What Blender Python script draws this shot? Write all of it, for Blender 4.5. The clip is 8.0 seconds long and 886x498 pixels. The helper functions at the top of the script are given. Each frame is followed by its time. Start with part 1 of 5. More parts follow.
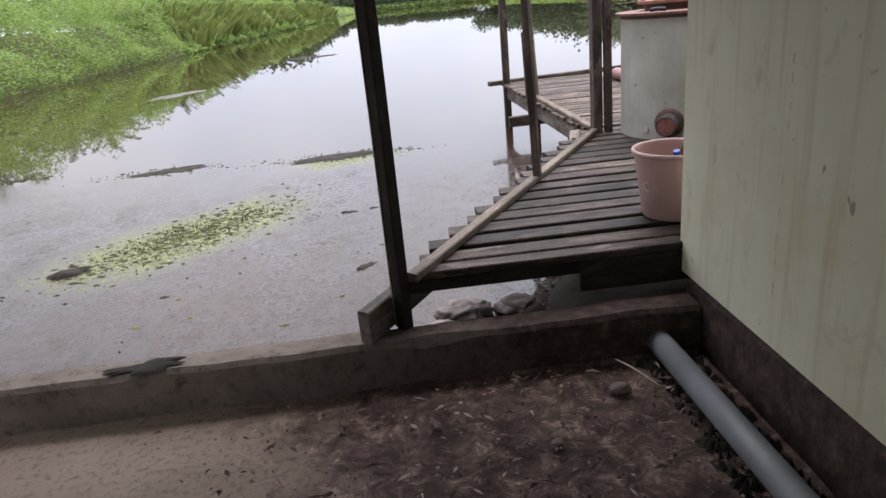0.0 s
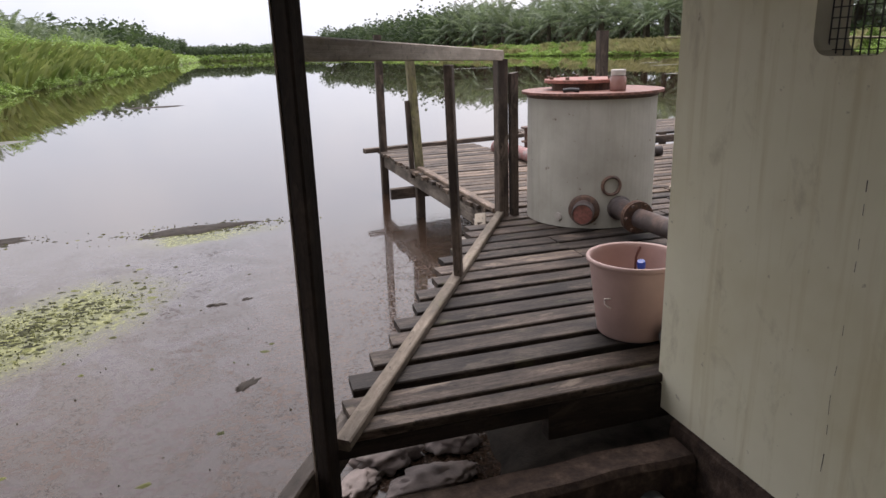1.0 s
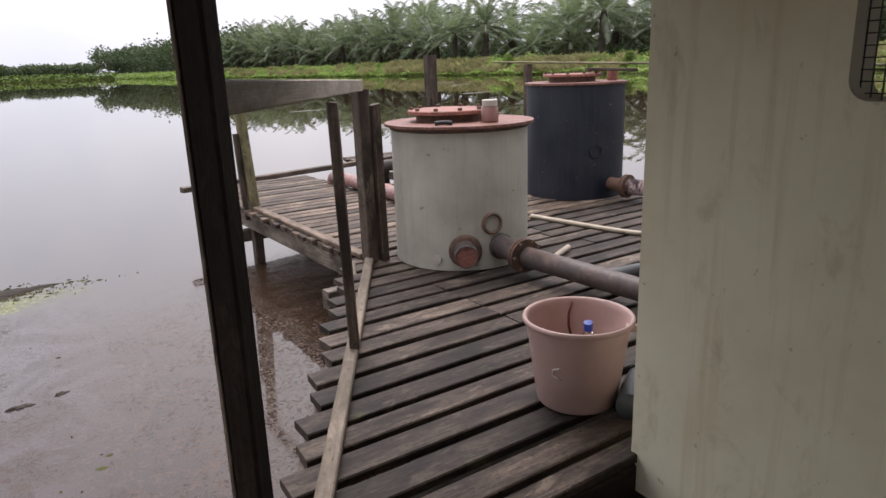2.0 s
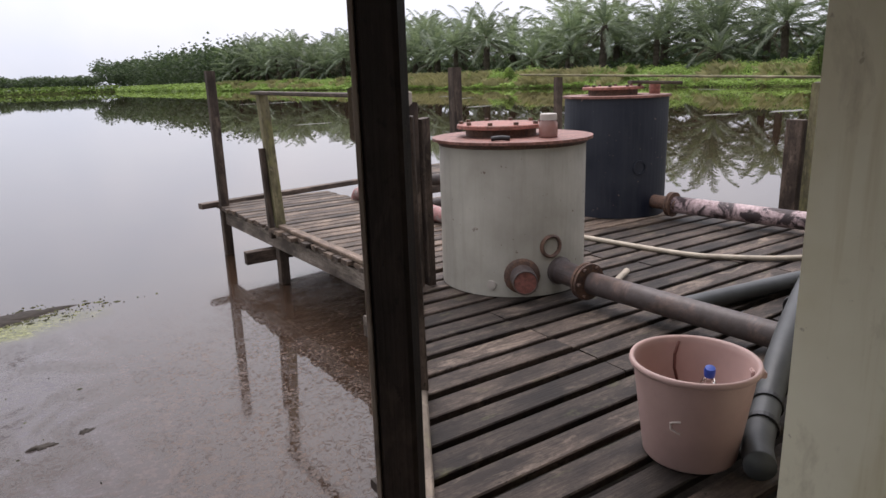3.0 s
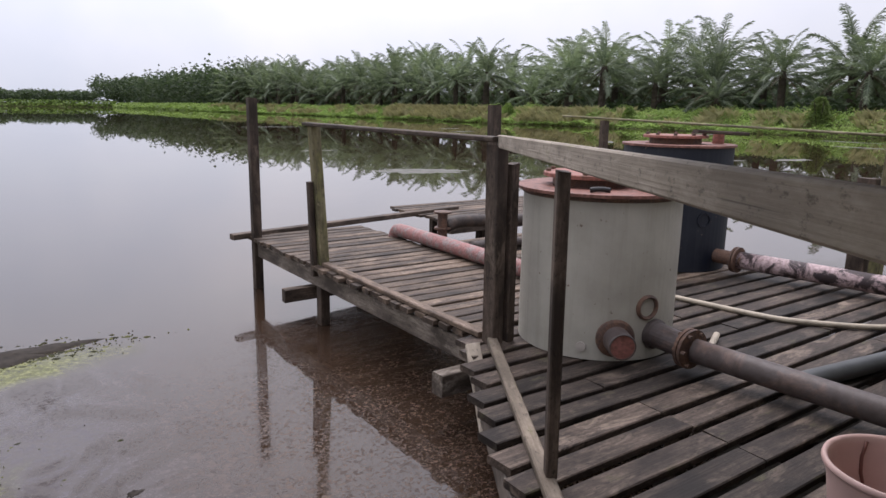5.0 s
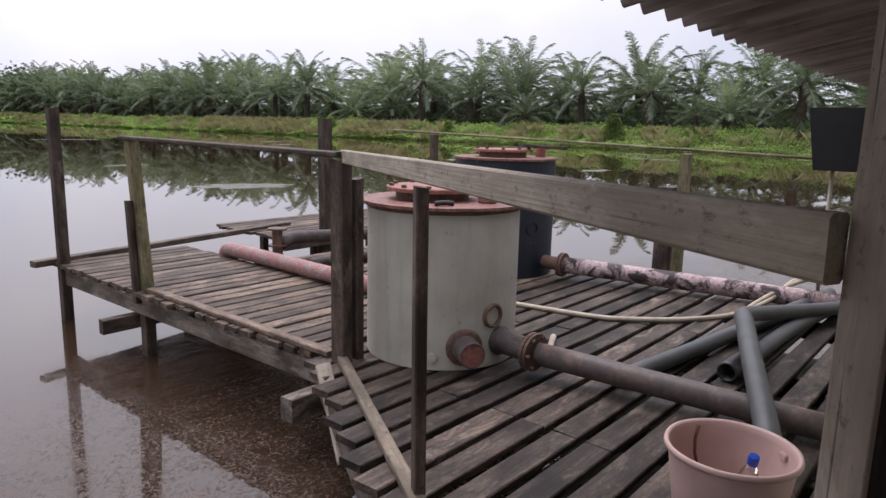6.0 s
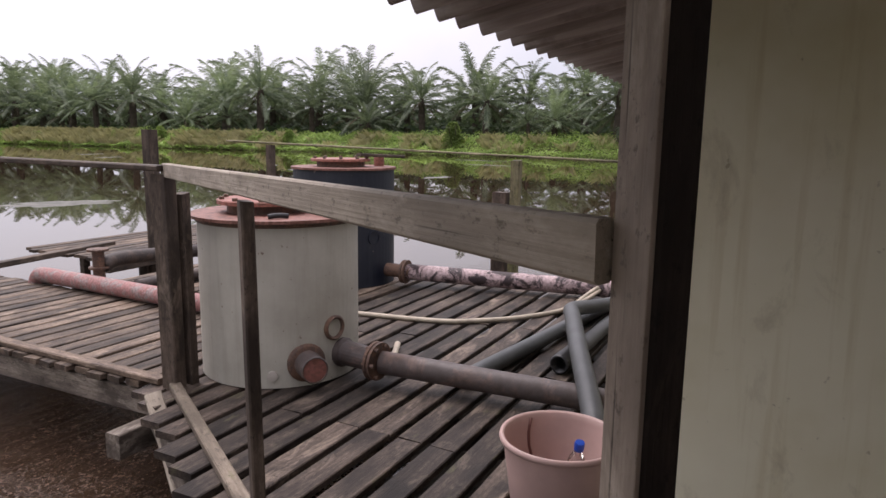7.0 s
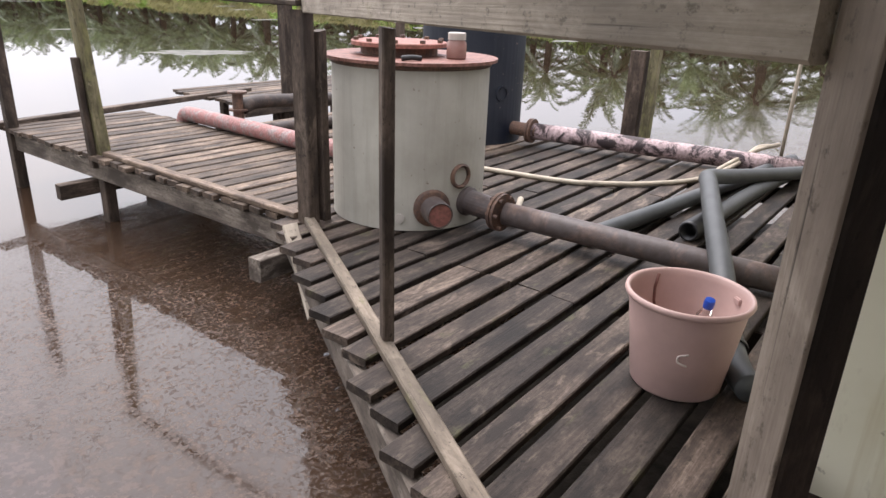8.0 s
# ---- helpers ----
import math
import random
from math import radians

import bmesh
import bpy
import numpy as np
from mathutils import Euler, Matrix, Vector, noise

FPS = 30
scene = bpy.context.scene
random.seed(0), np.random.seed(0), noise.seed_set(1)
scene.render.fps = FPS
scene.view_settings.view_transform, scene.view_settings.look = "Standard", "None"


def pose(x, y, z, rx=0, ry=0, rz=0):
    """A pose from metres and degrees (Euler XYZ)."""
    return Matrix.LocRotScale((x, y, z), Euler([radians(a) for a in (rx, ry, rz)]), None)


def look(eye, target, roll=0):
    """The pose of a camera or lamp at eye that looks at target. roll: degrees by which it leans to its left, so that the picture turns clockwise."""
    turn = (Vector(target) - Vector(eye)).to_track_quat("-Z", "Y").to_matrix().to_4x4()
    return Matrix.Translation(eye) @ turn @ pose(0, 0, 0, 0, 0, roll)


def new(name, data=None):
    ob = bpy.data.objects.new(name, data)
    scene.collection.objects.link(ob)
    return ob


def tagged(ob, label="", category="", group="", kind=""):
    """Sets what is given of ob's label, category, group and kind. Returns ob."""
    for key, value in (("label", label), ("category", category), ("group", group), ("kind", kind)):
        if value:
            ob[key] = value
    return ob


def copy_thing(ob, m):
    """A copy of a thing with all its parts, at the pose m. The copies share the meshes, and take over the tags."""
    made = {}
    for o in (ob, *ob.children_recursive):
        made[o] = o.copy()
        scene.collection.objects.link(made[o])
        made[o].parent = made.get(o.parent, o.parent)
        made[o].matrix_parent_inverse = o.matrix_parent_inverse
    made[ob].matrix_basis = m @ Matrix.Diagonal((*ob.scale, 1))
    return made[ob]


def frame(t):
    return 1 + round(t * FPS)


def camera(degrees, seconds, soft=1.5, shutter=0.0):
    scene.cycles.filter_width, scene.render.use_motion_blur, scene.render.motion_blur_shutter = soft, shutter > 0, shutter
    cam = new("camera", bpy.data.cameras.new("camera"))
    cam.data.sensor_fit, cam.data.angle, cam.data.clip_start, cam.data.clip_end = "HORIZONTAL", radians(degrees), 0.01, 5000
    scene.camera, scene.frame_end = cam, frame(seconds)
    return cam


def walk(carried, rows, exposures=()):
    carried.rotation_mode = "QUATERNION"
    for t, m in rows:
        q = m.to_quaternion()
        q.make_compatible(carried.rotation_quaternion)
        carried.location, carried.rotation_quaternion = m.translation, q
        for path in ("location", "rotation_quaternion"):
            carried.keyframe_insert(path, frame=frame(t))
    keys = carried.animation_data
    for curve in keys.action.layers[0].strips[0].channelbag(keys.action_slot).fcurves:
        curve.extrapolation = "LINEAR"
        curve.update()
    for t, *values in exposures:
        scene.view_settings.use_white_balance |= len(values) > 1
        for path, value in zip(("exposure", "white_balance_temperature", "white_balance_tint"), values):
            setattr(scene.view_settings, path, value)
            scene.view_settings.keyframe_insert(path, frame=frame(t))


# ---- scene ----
cam = camera(66.8, 8.0)
PATH = [
    (0, (0.164, 0.009, 1.538), (0.271, 1.884, 0.85), -5.6),
    (0.5, (0.023, 0.377, 1.621), (0.484, 2.239, 1.054), -5.7),
    (1, (-0.055, 0.819, 1.63), (0.505, 2.653, 1.064), -1.9),
    (1.5, (-0.169, 1.188, 1.627), (0.626, 2.93, 1.05), -0.3),
    (2, (-0.211, 1.512, 1.697), (0.862, 3.114, 1.167), -2.0),
    (3.5, (-0.366, 2.151, 1.692), (0.714, 3.761, 1.207), -1.8),
    (4, (-0.423, 2.32, 1.706), (0.552, 3.992, 1.199), -1.2),
    (4.2, (-0.456, 2.352, 1.713), (0.435, 4.085, 1.261), -0.7),
    (5.5, (-0.627, 2.634, 1.765), (0.714, 4.069, 1.388), 1.9),
    (6, (-0.639, 2.647, 1.76), (0.865, 3.916, 1.401), 1.4),
    (6.5, (-0.613, 2.63, 1.772), (1.02, 3.741, 1.455), 0.7),
    (7, (-0.602, 2.601, 1.768), (1.154, 3.502, 1.442), 0.8),
    (7.2, (-0.634, 2.594, 1.745), (1.081, 3.529, 1.316), 0.2),
    (7.5, (-0.632, 2.619, 1.704), (1.011, 3.602, 1.125), 1.2),
    (8, (-0.632, 2.65, 1.664), (0.862, 3.774, 0.956), 2.3),
]
EXPOSURES = [(0, 0.46, 6450, 17), (1, 0.25, 6750, 18), (2, 0.2, 6800, 19), (3.5, 0.0, 6550, 18), (5.5, -0.1, 6480, 20), (6.5, 0.0, 6580, 22), (7, 0.06, 6780, 23), (7.5, 0.48, 6900, 21), (8, 0.70, 6700, 17)]
walk(cam, [(t, look(eye, target, roll)) for t, eye, target, roll in PATH], EXPOSURES)

# ---- world and light: a bright overcast sky ----
SUN_EL, SUN_AZ = 66, 20
world = bpy.data.worlds.new("overcast")
scene.world = world
world.use_nodes = True
wn, wl = world.node_tree.nodes, world.node_tree.links
wn.clear()
w_out, w_bg = wn.new("ShaderNodeOutputWorld"), wn.new("ShaderNodeBackground")
sky = wn.new("ShaderNodeTexSky")
sky.sky_type, sky.sun_disc = "NISHITA", False
sky.sun_elevation, sky.sun_rotation = radians(SUN_EL), radians(SUN_AZ)
sky.dust_density = 4.0
grey = wn.new("ShaderNodeHueSaturation")
grey.inputs["Saturation"].default_value = 0.12
w_co, w_noise, w_ramp, w_mix = wn.new("ShaderNodeTexCoord"), wn.new("ShaderNodeTexNoise"), wn.new("ShaderNodeValToRGB"), wn.new("ShaderNodeMix")
w_noise.inputs["Scale"].default_value, w_noise.inputs["Detail"].default_value = 2.2, 5
w_ramp.color_ramp.elements[0].position, w_ramp.color_ramp.elements[1].position = 0.35, 0.7
w_ramp.color_ramp.elements[0].color, w_ramp.color_ramp.elements[1].color = (6.6, 7.4, 8.5, 1), (9.4, 9.6, 9.9, 1)
w_mix.data_type = "RGBA"
w_mix.inputs["Factor"].default_value = 0.75
wl.new(w_co.outputs["Generated"], w_noise.inputs["Vector"])
wl.new(w_noise.outputs["Fac"], w_ramp.inputs["Fac"])
wl.new(sky.outputs["Color"], grey.inputs["Color"])
wl.new(grey.outputs["Color"], w_mix.inputs["A"])
wl.new(w_ramp.outputs["Color"], w_mix.inputs["B"])
w_sep, w_up = wn.new("ShaderNodeSeparateXYZ"), wn.new("ShaderNodeMapRange")
w_up.inputs["From Min"].default_value, w_up.inputs["From Max"].default_value = 0.15, 1.0
w_up.inputs["To Min"].default_value, w_up.inputs["To Max"].default_value = 1.0, 1.35
w_scale = wn.new("ShaderNodeMix")
w_scale.data_type, w_scale.blend_type = "RGBA", "MULTIPLY"
w_scale.inputs["Factor"].default_value = 1.0
w_dot, w_glow, w_mul = wn.new("ShaderNodeVectorMath"), wn.new("ShaderNodeMapRange"), wn.new("ShaderNodeMath")
w_dot.operation, w_mul.operation = "DOT_PRODUCT", "MULTIPLY"
w_dot.inputs[1].default_value = (math.sin(radians(SUN_AZ)) * math.cos(radians(SUN_EL)), math.cos(radians(SUN_AZ)) * math.cos(radians(SUN_EL)), math.sin(radians(SUN_EL)))
w_glow.interpolation_type = "SMOOTHSTEP"
w_glow.inputs["From Min"].default_value, w_glow.inputs["From Max"].default_value = 0.3, 1.0
w_glow.inputs["To Min"].default_value, w_glow.inputs["To Max"].default_value = 1.0, 2.0
wl.new(w_co.outputs["Generated"], w_dot.inputs[0])
wl.new(w_dot.outputs["Value"], w_glow.inputs["Value"])
wl.new(w_glow.outputs["Result"], w_mul.inputs[0])
wl.new(w_up.outputs["Result"], w_mul.inputs[1])
wl.new(w_co.outputs["Generated"], w_sep.inputs[0])
wl.new(w_sep.outputs["Z"], w_up.inputs["Value"])
wl.new(w_mix.outputs["Result"], w_scale.inputs["A"])
wl.new(w_mul.outputs["Value"], w_scale.inputs["B"])
wl.new(w_scale.outputs["Result"], w_bg.inputs["Color"])
wl.new(w_bg.outputs["Background"], w_out.inputs["Surface"])
w_bg.inputs["Strength"].default_value = 0.12

sun = new("sun", bpy.data.lights.new("sun", "SUN"))
sun.data.energy, sun.data.angle, sun.data.color = 1.5, radians(30), (1.0, 0.97, 0.92)
sun.matrix_basis = look((0, 0, 40), Vector((0, 0, 40)) - Vector((math.sin(radians(SUN_AZ)) * math.cos(radians(SUN_EL)), math.cos(radians(SUN_AZ)) * math.cos(radians(SUN_EL)), math.sin(radians(SUN_EL)))))

# ---- materials ----


class Mat:
    """A small node builder round one Principled material."""

    def __init__(self, name):
        self.m = bpy.data.materials.new(name)
        self.m.use_nodes = True
        self.t = self.m.node_tree
        self.b = self.t.nodes["Principled BSDF"]

    def n(self, kind, **values):
        node = self.t.nodes.new(kind)
        for k, v in values.items():
            node.inputs[k.replace("_", " ")].default_value = v
        return node

    def l(self, a, b):
        self.t.links.new(a, b)

    def coords(self, scale=(1, 1, 1), world_space=False, shift=True):
        co = self.n("ShaderNodeNewGeometry").outputs["Position"] if world_space else self.n("ShaderNodeTexCoord").outputs["Object"]
        mp = self.n("ShaderNodeMapping", Scale=scale)
        self.l(co, mp.inputs["Vector"])
        if shift and not world_space:
            info, mul = self.n("ShaderNodeObjectInfo"), self.n("ShaderNodeMath")
            mul.operation = "MULTIPLY"
            mul.inputs[1].default_value = 37.0
            self.l(info.outputs["Random"], mul.inputs[0])
            comb = self.n("ShaderNodeCombineXYZ")
            for i in range(3):
                self.l(mul.outputs[0], comb.inputs[i])
            self.l(comb.outputs[0], mp.inputs["Location"])
        return mp.outputs["Vector"]

    def noise(self, co, scale=5, detail=5, rough=0.55, distortion=0.0):
        node = self.n("ShaderNodeTexNoise", Scale=scale, Detail=detail, Roughness=rough, Distortion=distortion)
        self.l(co, node.inputs["Vector"])
        return node.outputs["Fac"]

    def ramp(self, fac, stops):
        node = self.n("ShaderNodeValToRGB")
        e = node.color_ramp.elements
        while len(e) < len(stops):
            e.new(0.5)
        for s, (p, c) in zip(e, stops):
            s.position = p
            s.color = (*c, 1) if isinstance(c, tuple) else (c, c, c, 1)
        self.l(fac, node.inputs["Fac"])
        return node.outputs["Color"]

    def mix(self, fac, a, b, blend="MIX"):
        node = self.t.nodes.new("ShaderNodeMix")
        node.data_type, node.blend_type = "RGBA", blend
        for sock, v in (("Factor", fac), ("A", a), ("B", b)):
            if isinstance(v, tuple):
                node.inputs[sock].default_value = (*v, 1)
            elif isinstance(v, (int, float)):
                node.inputs[sock].default_value = v
            else:
                self.l(v, node.inputs[sock])
        return node.outputs["Result"]

    def math(self, op, a, b=0.0, clamp=False):
        node = self.n("ShaderNodeMath")
        node.operation, node.use_clamp = op, clamp
        for i, v in enumerate((a, b)):
            if isinstance(v, (int, float)):
                node.inputs[i].default_value = v
            else:
                self.l(v, node.inputs[i])
        return node.outputs[0]

    def random(self):
        return self.n("ShaderNodeObjectInfo").outputs["Random"]

    def bump(self, height, strength=0.4, distance=0.01):
        node = self.n("ShaderNodeBump", Strength=strength, Distance=distance)
        self.l(height, node.inputs["Height"])
        self.l(node.outputs["Normal"], self.b.inputs["Normal"])

    def done(self, color=None, rough=0.7, metal=0.0, spec=None):
        for sock, v in (("Base Color", color), ("Roughness", rough), ("Metallic", metal)):
            if v is None:
                continue
            if isinstance(v, tuple):
                self.b.inputs[sock].default_value = (*v, 1)
            elif isinstance(v, (int, float)):
                self.b.inputs[sock].default_value = v
            else:
                self.l(v, self.b.inputs[sock])
        if spec is not None:
            self.b.inputs["Specular IOR Level"].default_value = spec
        return self.m


def wood(name, dark, mid, light, moss=None, moss_at=0.62, spread=0.6, rough=0.7):
    """Weathered sawn timber, its grain along local x."""
    k = Mat(name)
    streak = k.noise(k.coords((1.1, 15, 15)), 3.0, 7, 0.72, 0.7)
    fleck = k.noise(k.coords((5, 9, 9)), 7.0, 6, 0.7, 0.3)
    grain = k.math("ADD", k.math("MULTIPLY", streak, 0.62), k.math("MULTIPLY", fleck, 0.38))
    blotch = k.noise(k.coords((2.2, 6, 6)), 1.6, 4, 0.6)
    crack = k.noise(k.coords((0.9, 60, 60)), 2.2, 2, 0.5)
    col = k.ramp(grain, [(0.30, dark), (0.5, mid), (0.70, light)])
    col = k.mix(k.ramp(blotch, [(0.36, 1.0), (0.62, 0.0)]), col, dark)
    worn = k.noise(k.coords((1.4, 4, 4)), 2.3, 5, 0.7, 0.5)
    col = k.mix(k.ramp(worn, [(0.56, 0.0), (0.68, 0.75)]), col, light)
    grime = k.noise(k.coords((3, 5, 5)), 9.0, 5, 0.75)
    col = k.mix(k.ramp(grime, [(0.57, 0.0), (0.66, 0.75)]), col, tuple(c * 0.45 for c in dark))
    tone = k.ramp(k.random(), [(0.0, 1.0 - spread), (1.0, 1.0 + spread * 0.25)])
    col = k.mix(1.0, col, tone, "MULTIPLY")
    col = k.mix(k.ramp(crack, [(0.23, 0.7), (0.30, 0.0)]), col, (0.015, 0.012, 0.01))
    if moss:
        m = k.noise(k.coords((1.2, 3, 3)), 3.5, 6, 0.7)
        col = k.mix(k.ramp(m, [(moss_at, 0.0), (moss_at + 0.14, 0.8)]), col, moss)
    k.bump(k.math("ADD", k.math("MULTIPLY", grain, 0.7), k.math("MULTIPLY", crack, 0.6)), 0.55, 0.006)
    return k.done(col, rough, 0, 0.3)


M_PLANK = wood("deck_wood", (0.024, 0.017, 0.0135), (0.088, 0.064, 0.05), (0.235, 0.182, 0.142), (0.09, 0.085, 0.042), 0.60)
M_WALKWAY = wood("walkway_wood", (0.046, 0.032, 0.024), (0.16, 0.114, 0.082), (0.31, 0.236, 0.178), None)
M_POST = wood("post_wood", (0.035, 0.025, 0.019), (0.105, 0.076, 0.058), (0.20, 0.152, 0.117), None, spread=0.25)
M_PALE = wood("pale_rail_wood", (0.26, 0.22, 0.175), (0.37, 0.315, 0.252), (0.48, 0.415, 0.338), (0.17, 0.155, 0.085), 0.6, spread=0.2)
M_MOSSY = wood("mossy_post_wood", (0.07, 0.062, 0.035), (0.20, 0.175, 0.10), (0.33, 0.29, 0.18), (0.20, 0.19, 0.08), 0.5, spread=0.15)
M_KICK = wood("kick_board_wood", (0.10, 0.08, 0.06), (0.19, 0.152, 0.116), (0.28, 0.23, 0.18), (0.15, 0.14, 0.07), 0.58, spread=0.2)
# near-black: the shed post's unlit faces put into the colour; beams share it
M_DARK_WOOD = wood("dark_post_wood", (0.016, 0.011, 0.009), (0.035, 0.024, 0.019), (0.07, 0.05, 0.04), None, spread=0.1)
# the same post's lit face, put in as a paler wood
M_POST_LIT = wood("post_lit_wood", (0.21, 0.168, 0.136), (0.36, 0.295, 0.242), (0.46, 0.385, 0.32), None, spread=0.1)
M_BEAM = wood("beam_wood", (0.07, 0.055, 0.045), (0.20, 0.165, 0.135), (0.36, 0.31, 0.26), None, spread=0.3)


def tank_paint(name, base, dirt, rust, streak=0.35):
    k = Mat(name)
    co = k.coords((1, 1, 1), shift=False)
    cloud = k.noise(co, 2.4, 5, 0.6)
    streaks = k.noise(k.coords((9, 9, 0.5), shift=False), 2.2, 5, 0.65)
    spots = k.noise(co, 24, 4, 0.6)
    col = k.mix(k.ramp(cloud, [(0.36, 0.0), (0.72, 0.7)]), base, dirt)
    col = k.mix(k.math("MULTIPLY", k.ramp(streaks, [(0.5, 0.0), (0.72, 1.0)]), streak), col, dirt)
    col = k.mix(k.ramp(spots, [(0.67, 0.0), (0.72, 0.8)]), col, rust)
    k.bump(k.noise(co, 40, 3), 0.12, 0.004)
    return k.done(col, k.ramp(cloud, [(0.3, 0.42), (0.8, 0.7)]), 0.0, 0.4)


M_CREAM_TANK = tank_paint("cream_tank_paint", (0.44, 0.42, 0.365), (0.26, 0.24, 0.20), (0.11, 0.065, 0.045), 0.42)
M_BLUE_TANK = tank_paint("navy_tank_paint", (0.005, 0.008, 0.018), (0.028, 0.032, 0.042), (0.17, 0.12, 0.10), 0.6)


def rusty(name, paint, rust, cover=0.5, scale=9, rough=0.6):
    k = Mat(name)
    co = k.coords((1, 1, 1))
    a, b = k.noise(co, scale, 7, 0.7, 0.6), k.noise(co, scale * 5, 4, 0.6)
    col = k.mix(k.ramp(a, [(cover - 0.05, 0.0), (cover + 0.05, 1.0)]), paint, rust)
    col = k.mix(k.ramp(b, [(0.35, 0.5), (0.65, 0.0)]), col, (0.045, 0.028, 0.02))
    k.bump(k.math("ADD", a, k.math("MULTIPLY", b, 0.5)), 0.35, 0.004)
    return k.done(col, rough, 0.0, 0.35)


M_RED_LID = rusty("red_oxide_lid", (0.33, 0.13, 0.10), (0.20, 0.085, 0.06), 0.55)
M_PINK_LID = rusty("faded_pink_lid", (0.27, 0.125, 0.10), (0.16, 0.07, 0.052), 0.52)
M_RUST = rusty("rusted_iron", (0.10, 0.062, 0.05), (0.17, 0.095, 0.065), 0.5, 14)
M_CAP = rusty("red_primer_cap", (0.30, 0.12, 0.10), (0.22, 0.085, 0.065), 0.55)
M_STEEL_PIPE = rusty("grey_brown_pipe", (0.085, 0.07, 0.068), (0.15, 0.105, 0.09), 0.56, 5, 0.5)
M_PINK_PIPE = rusty("pink_grey_pipe", (0.34, 0.16, 0.15), (0.30, 0.245, 0.235), 0.53, 12)
M_FLAKED = rusty("flaking_white_pipe", (0.52, 0.39, 0.395), (0.045, 0.033, 0.038), 0.50, 8)
M_DARK_PIPE = rusty("dark_iron_pipe", (0.05, 0.042, 0.04), (0.10, 0.075, 0.062), 0.55, 8)


def plain(name, color, rough=0.5, var=0.25, scale=8, bump=0.1, spec=0.4, metal=0.0):
    k = Mat(name)
    co = k.coords((1, 1, 1))
    a, b = k.noise(co, scale, 5, 0.6), k.noise(co, scale * 7, 3, 0.5)
    dark = tuple(c * (1 - var) for c in color)
    light = tuple(min(1, c * (1 + var * 0.6)) for c in color)
    col = k.mix(k.math("MULTIPLY", b, 0.35), k.ramp(a, [(0.3, dark), (0.7, light)]), color)
    k.bump(b, bump, 0.003)
    return k.done(col, rough, metal, spec)


def foliage_scraps(name):
    """Dry scraps, each piece with a tone of its own."""
    k = Mat(name)
    isl = k.n("ShaderNodeNewGeometry").outputs["Random Per Island"]
    return k.done(k.ramp(isl, [(0.0, (0.035, 0.022, 0.017)), (0.45, (0.12, 0.08, 0.062)), (0.8, (0.25, 0.18, 0.145)), (1.0, (0.42, 0.33, 0.28))]), 0.8, 0, 0.3)


M_HOSE = plain("grey_suction_hose", (0.062, 0.066, 0.068), 0.5, 0.35, 6)
M_BLACK_HOSE = plain("black_ribbed_hose", (0.018, 0.018, 0.019), 0.4, 0.3)
M_TAN_HOSE = plain("tan_hose", (0.40, 0.345, 0.27), 0.6, 0.3, 10)
M_BUCKET = plain("pink_bucket_plastic", (0.445, 0.30, 0.272), 0.45, 0.16, 5, 0.05)
M_STAIN = plain("brown_stain", (0.14, 0.055, 0.045), 0.6)
M_WHITE = plain("worn_white_print", (0.72, 0.62, 0.58), 0.6)
M_BLUE_CAP = plain("blue_cap_plastic", (0.012, 0.06, 0.36), 0.35, 0.1)
M_RUBBER = plain("black_rubber", (0.02, 0.02, 0.021), 0.6)
M_BLACK_BOX = plain("black_sheet", (0.015, 0.015, 0.017), 0.5)
M_GREY_PIPE = plain("grey_plastic_pipe", (0.20, 0.215, 0.225), 0.42, 0.3, 4)
M_WIRE = plain("rusty_wire", (0.04, 0.035, 0.03), 0.6)
k = Mat("fibre_cement_roof")
# streaks down the slope paint in the light and dark of the corrugation
ridge_shade = k.noise(k.coords((13, 0.5, 1), True), 1.4, 5, 0.65, 0.3)
mould = k.noise(k.coords((1, 1, 1), True), 3.5, 6, 0.7)
col = k.ramp(ridge_shade, [(0.35, (0.20, 0.165, 0.145)), (0.5, (0.34, 0.295, 0.27)), (0.66, (0.48, 0.43, 0.40))])
col = k.mix(k.ramp(mould, [(0.54, 0.0), (0.68, 0.5)]), col, (0.13, 0.10, 0.085))
k.bump(mould, 0.25, 0.004)
M_ROOF = k.done(col, 0.85, 0, 0.2)
M_MURK = plain("murky_red_water", (0.24, 0.13, 0.11), 0.2, 0.2)
M_JARLID = plain("dull_jar_lid", (0.42, 0.38, 0.34), 0.5, 0.2)
M_SACK = plain("muddy_sack", (0.22, 0.18, 0.165), 0.75, 0.75, 6, 0.6)
M_FOAM = plain("pale_foam", (0.15, 0.15, 0.135), 0.9, 0.5, 3, 0.1, 0.15)
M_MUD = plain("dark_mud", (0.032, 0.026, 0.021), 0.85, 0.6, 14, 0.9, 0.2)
M_LEAF_DRY = foliage_scraps("dry_litter")
M_STONE = plain("brown_stone", (0.16, 0.12, 0.10), 0.85, 0.4, 12, 0.5)


def glass(name, color=(0.9, 0.93, 0.92)):
    k = Mat(name)
    k.b.inputs["Transmission Weight"].default_value = 1.0
    k.b.inputs["IOR"].default_value = 1.3
    return k.done(color, 0.08)


M_GLASS = glass("clear_plastic")

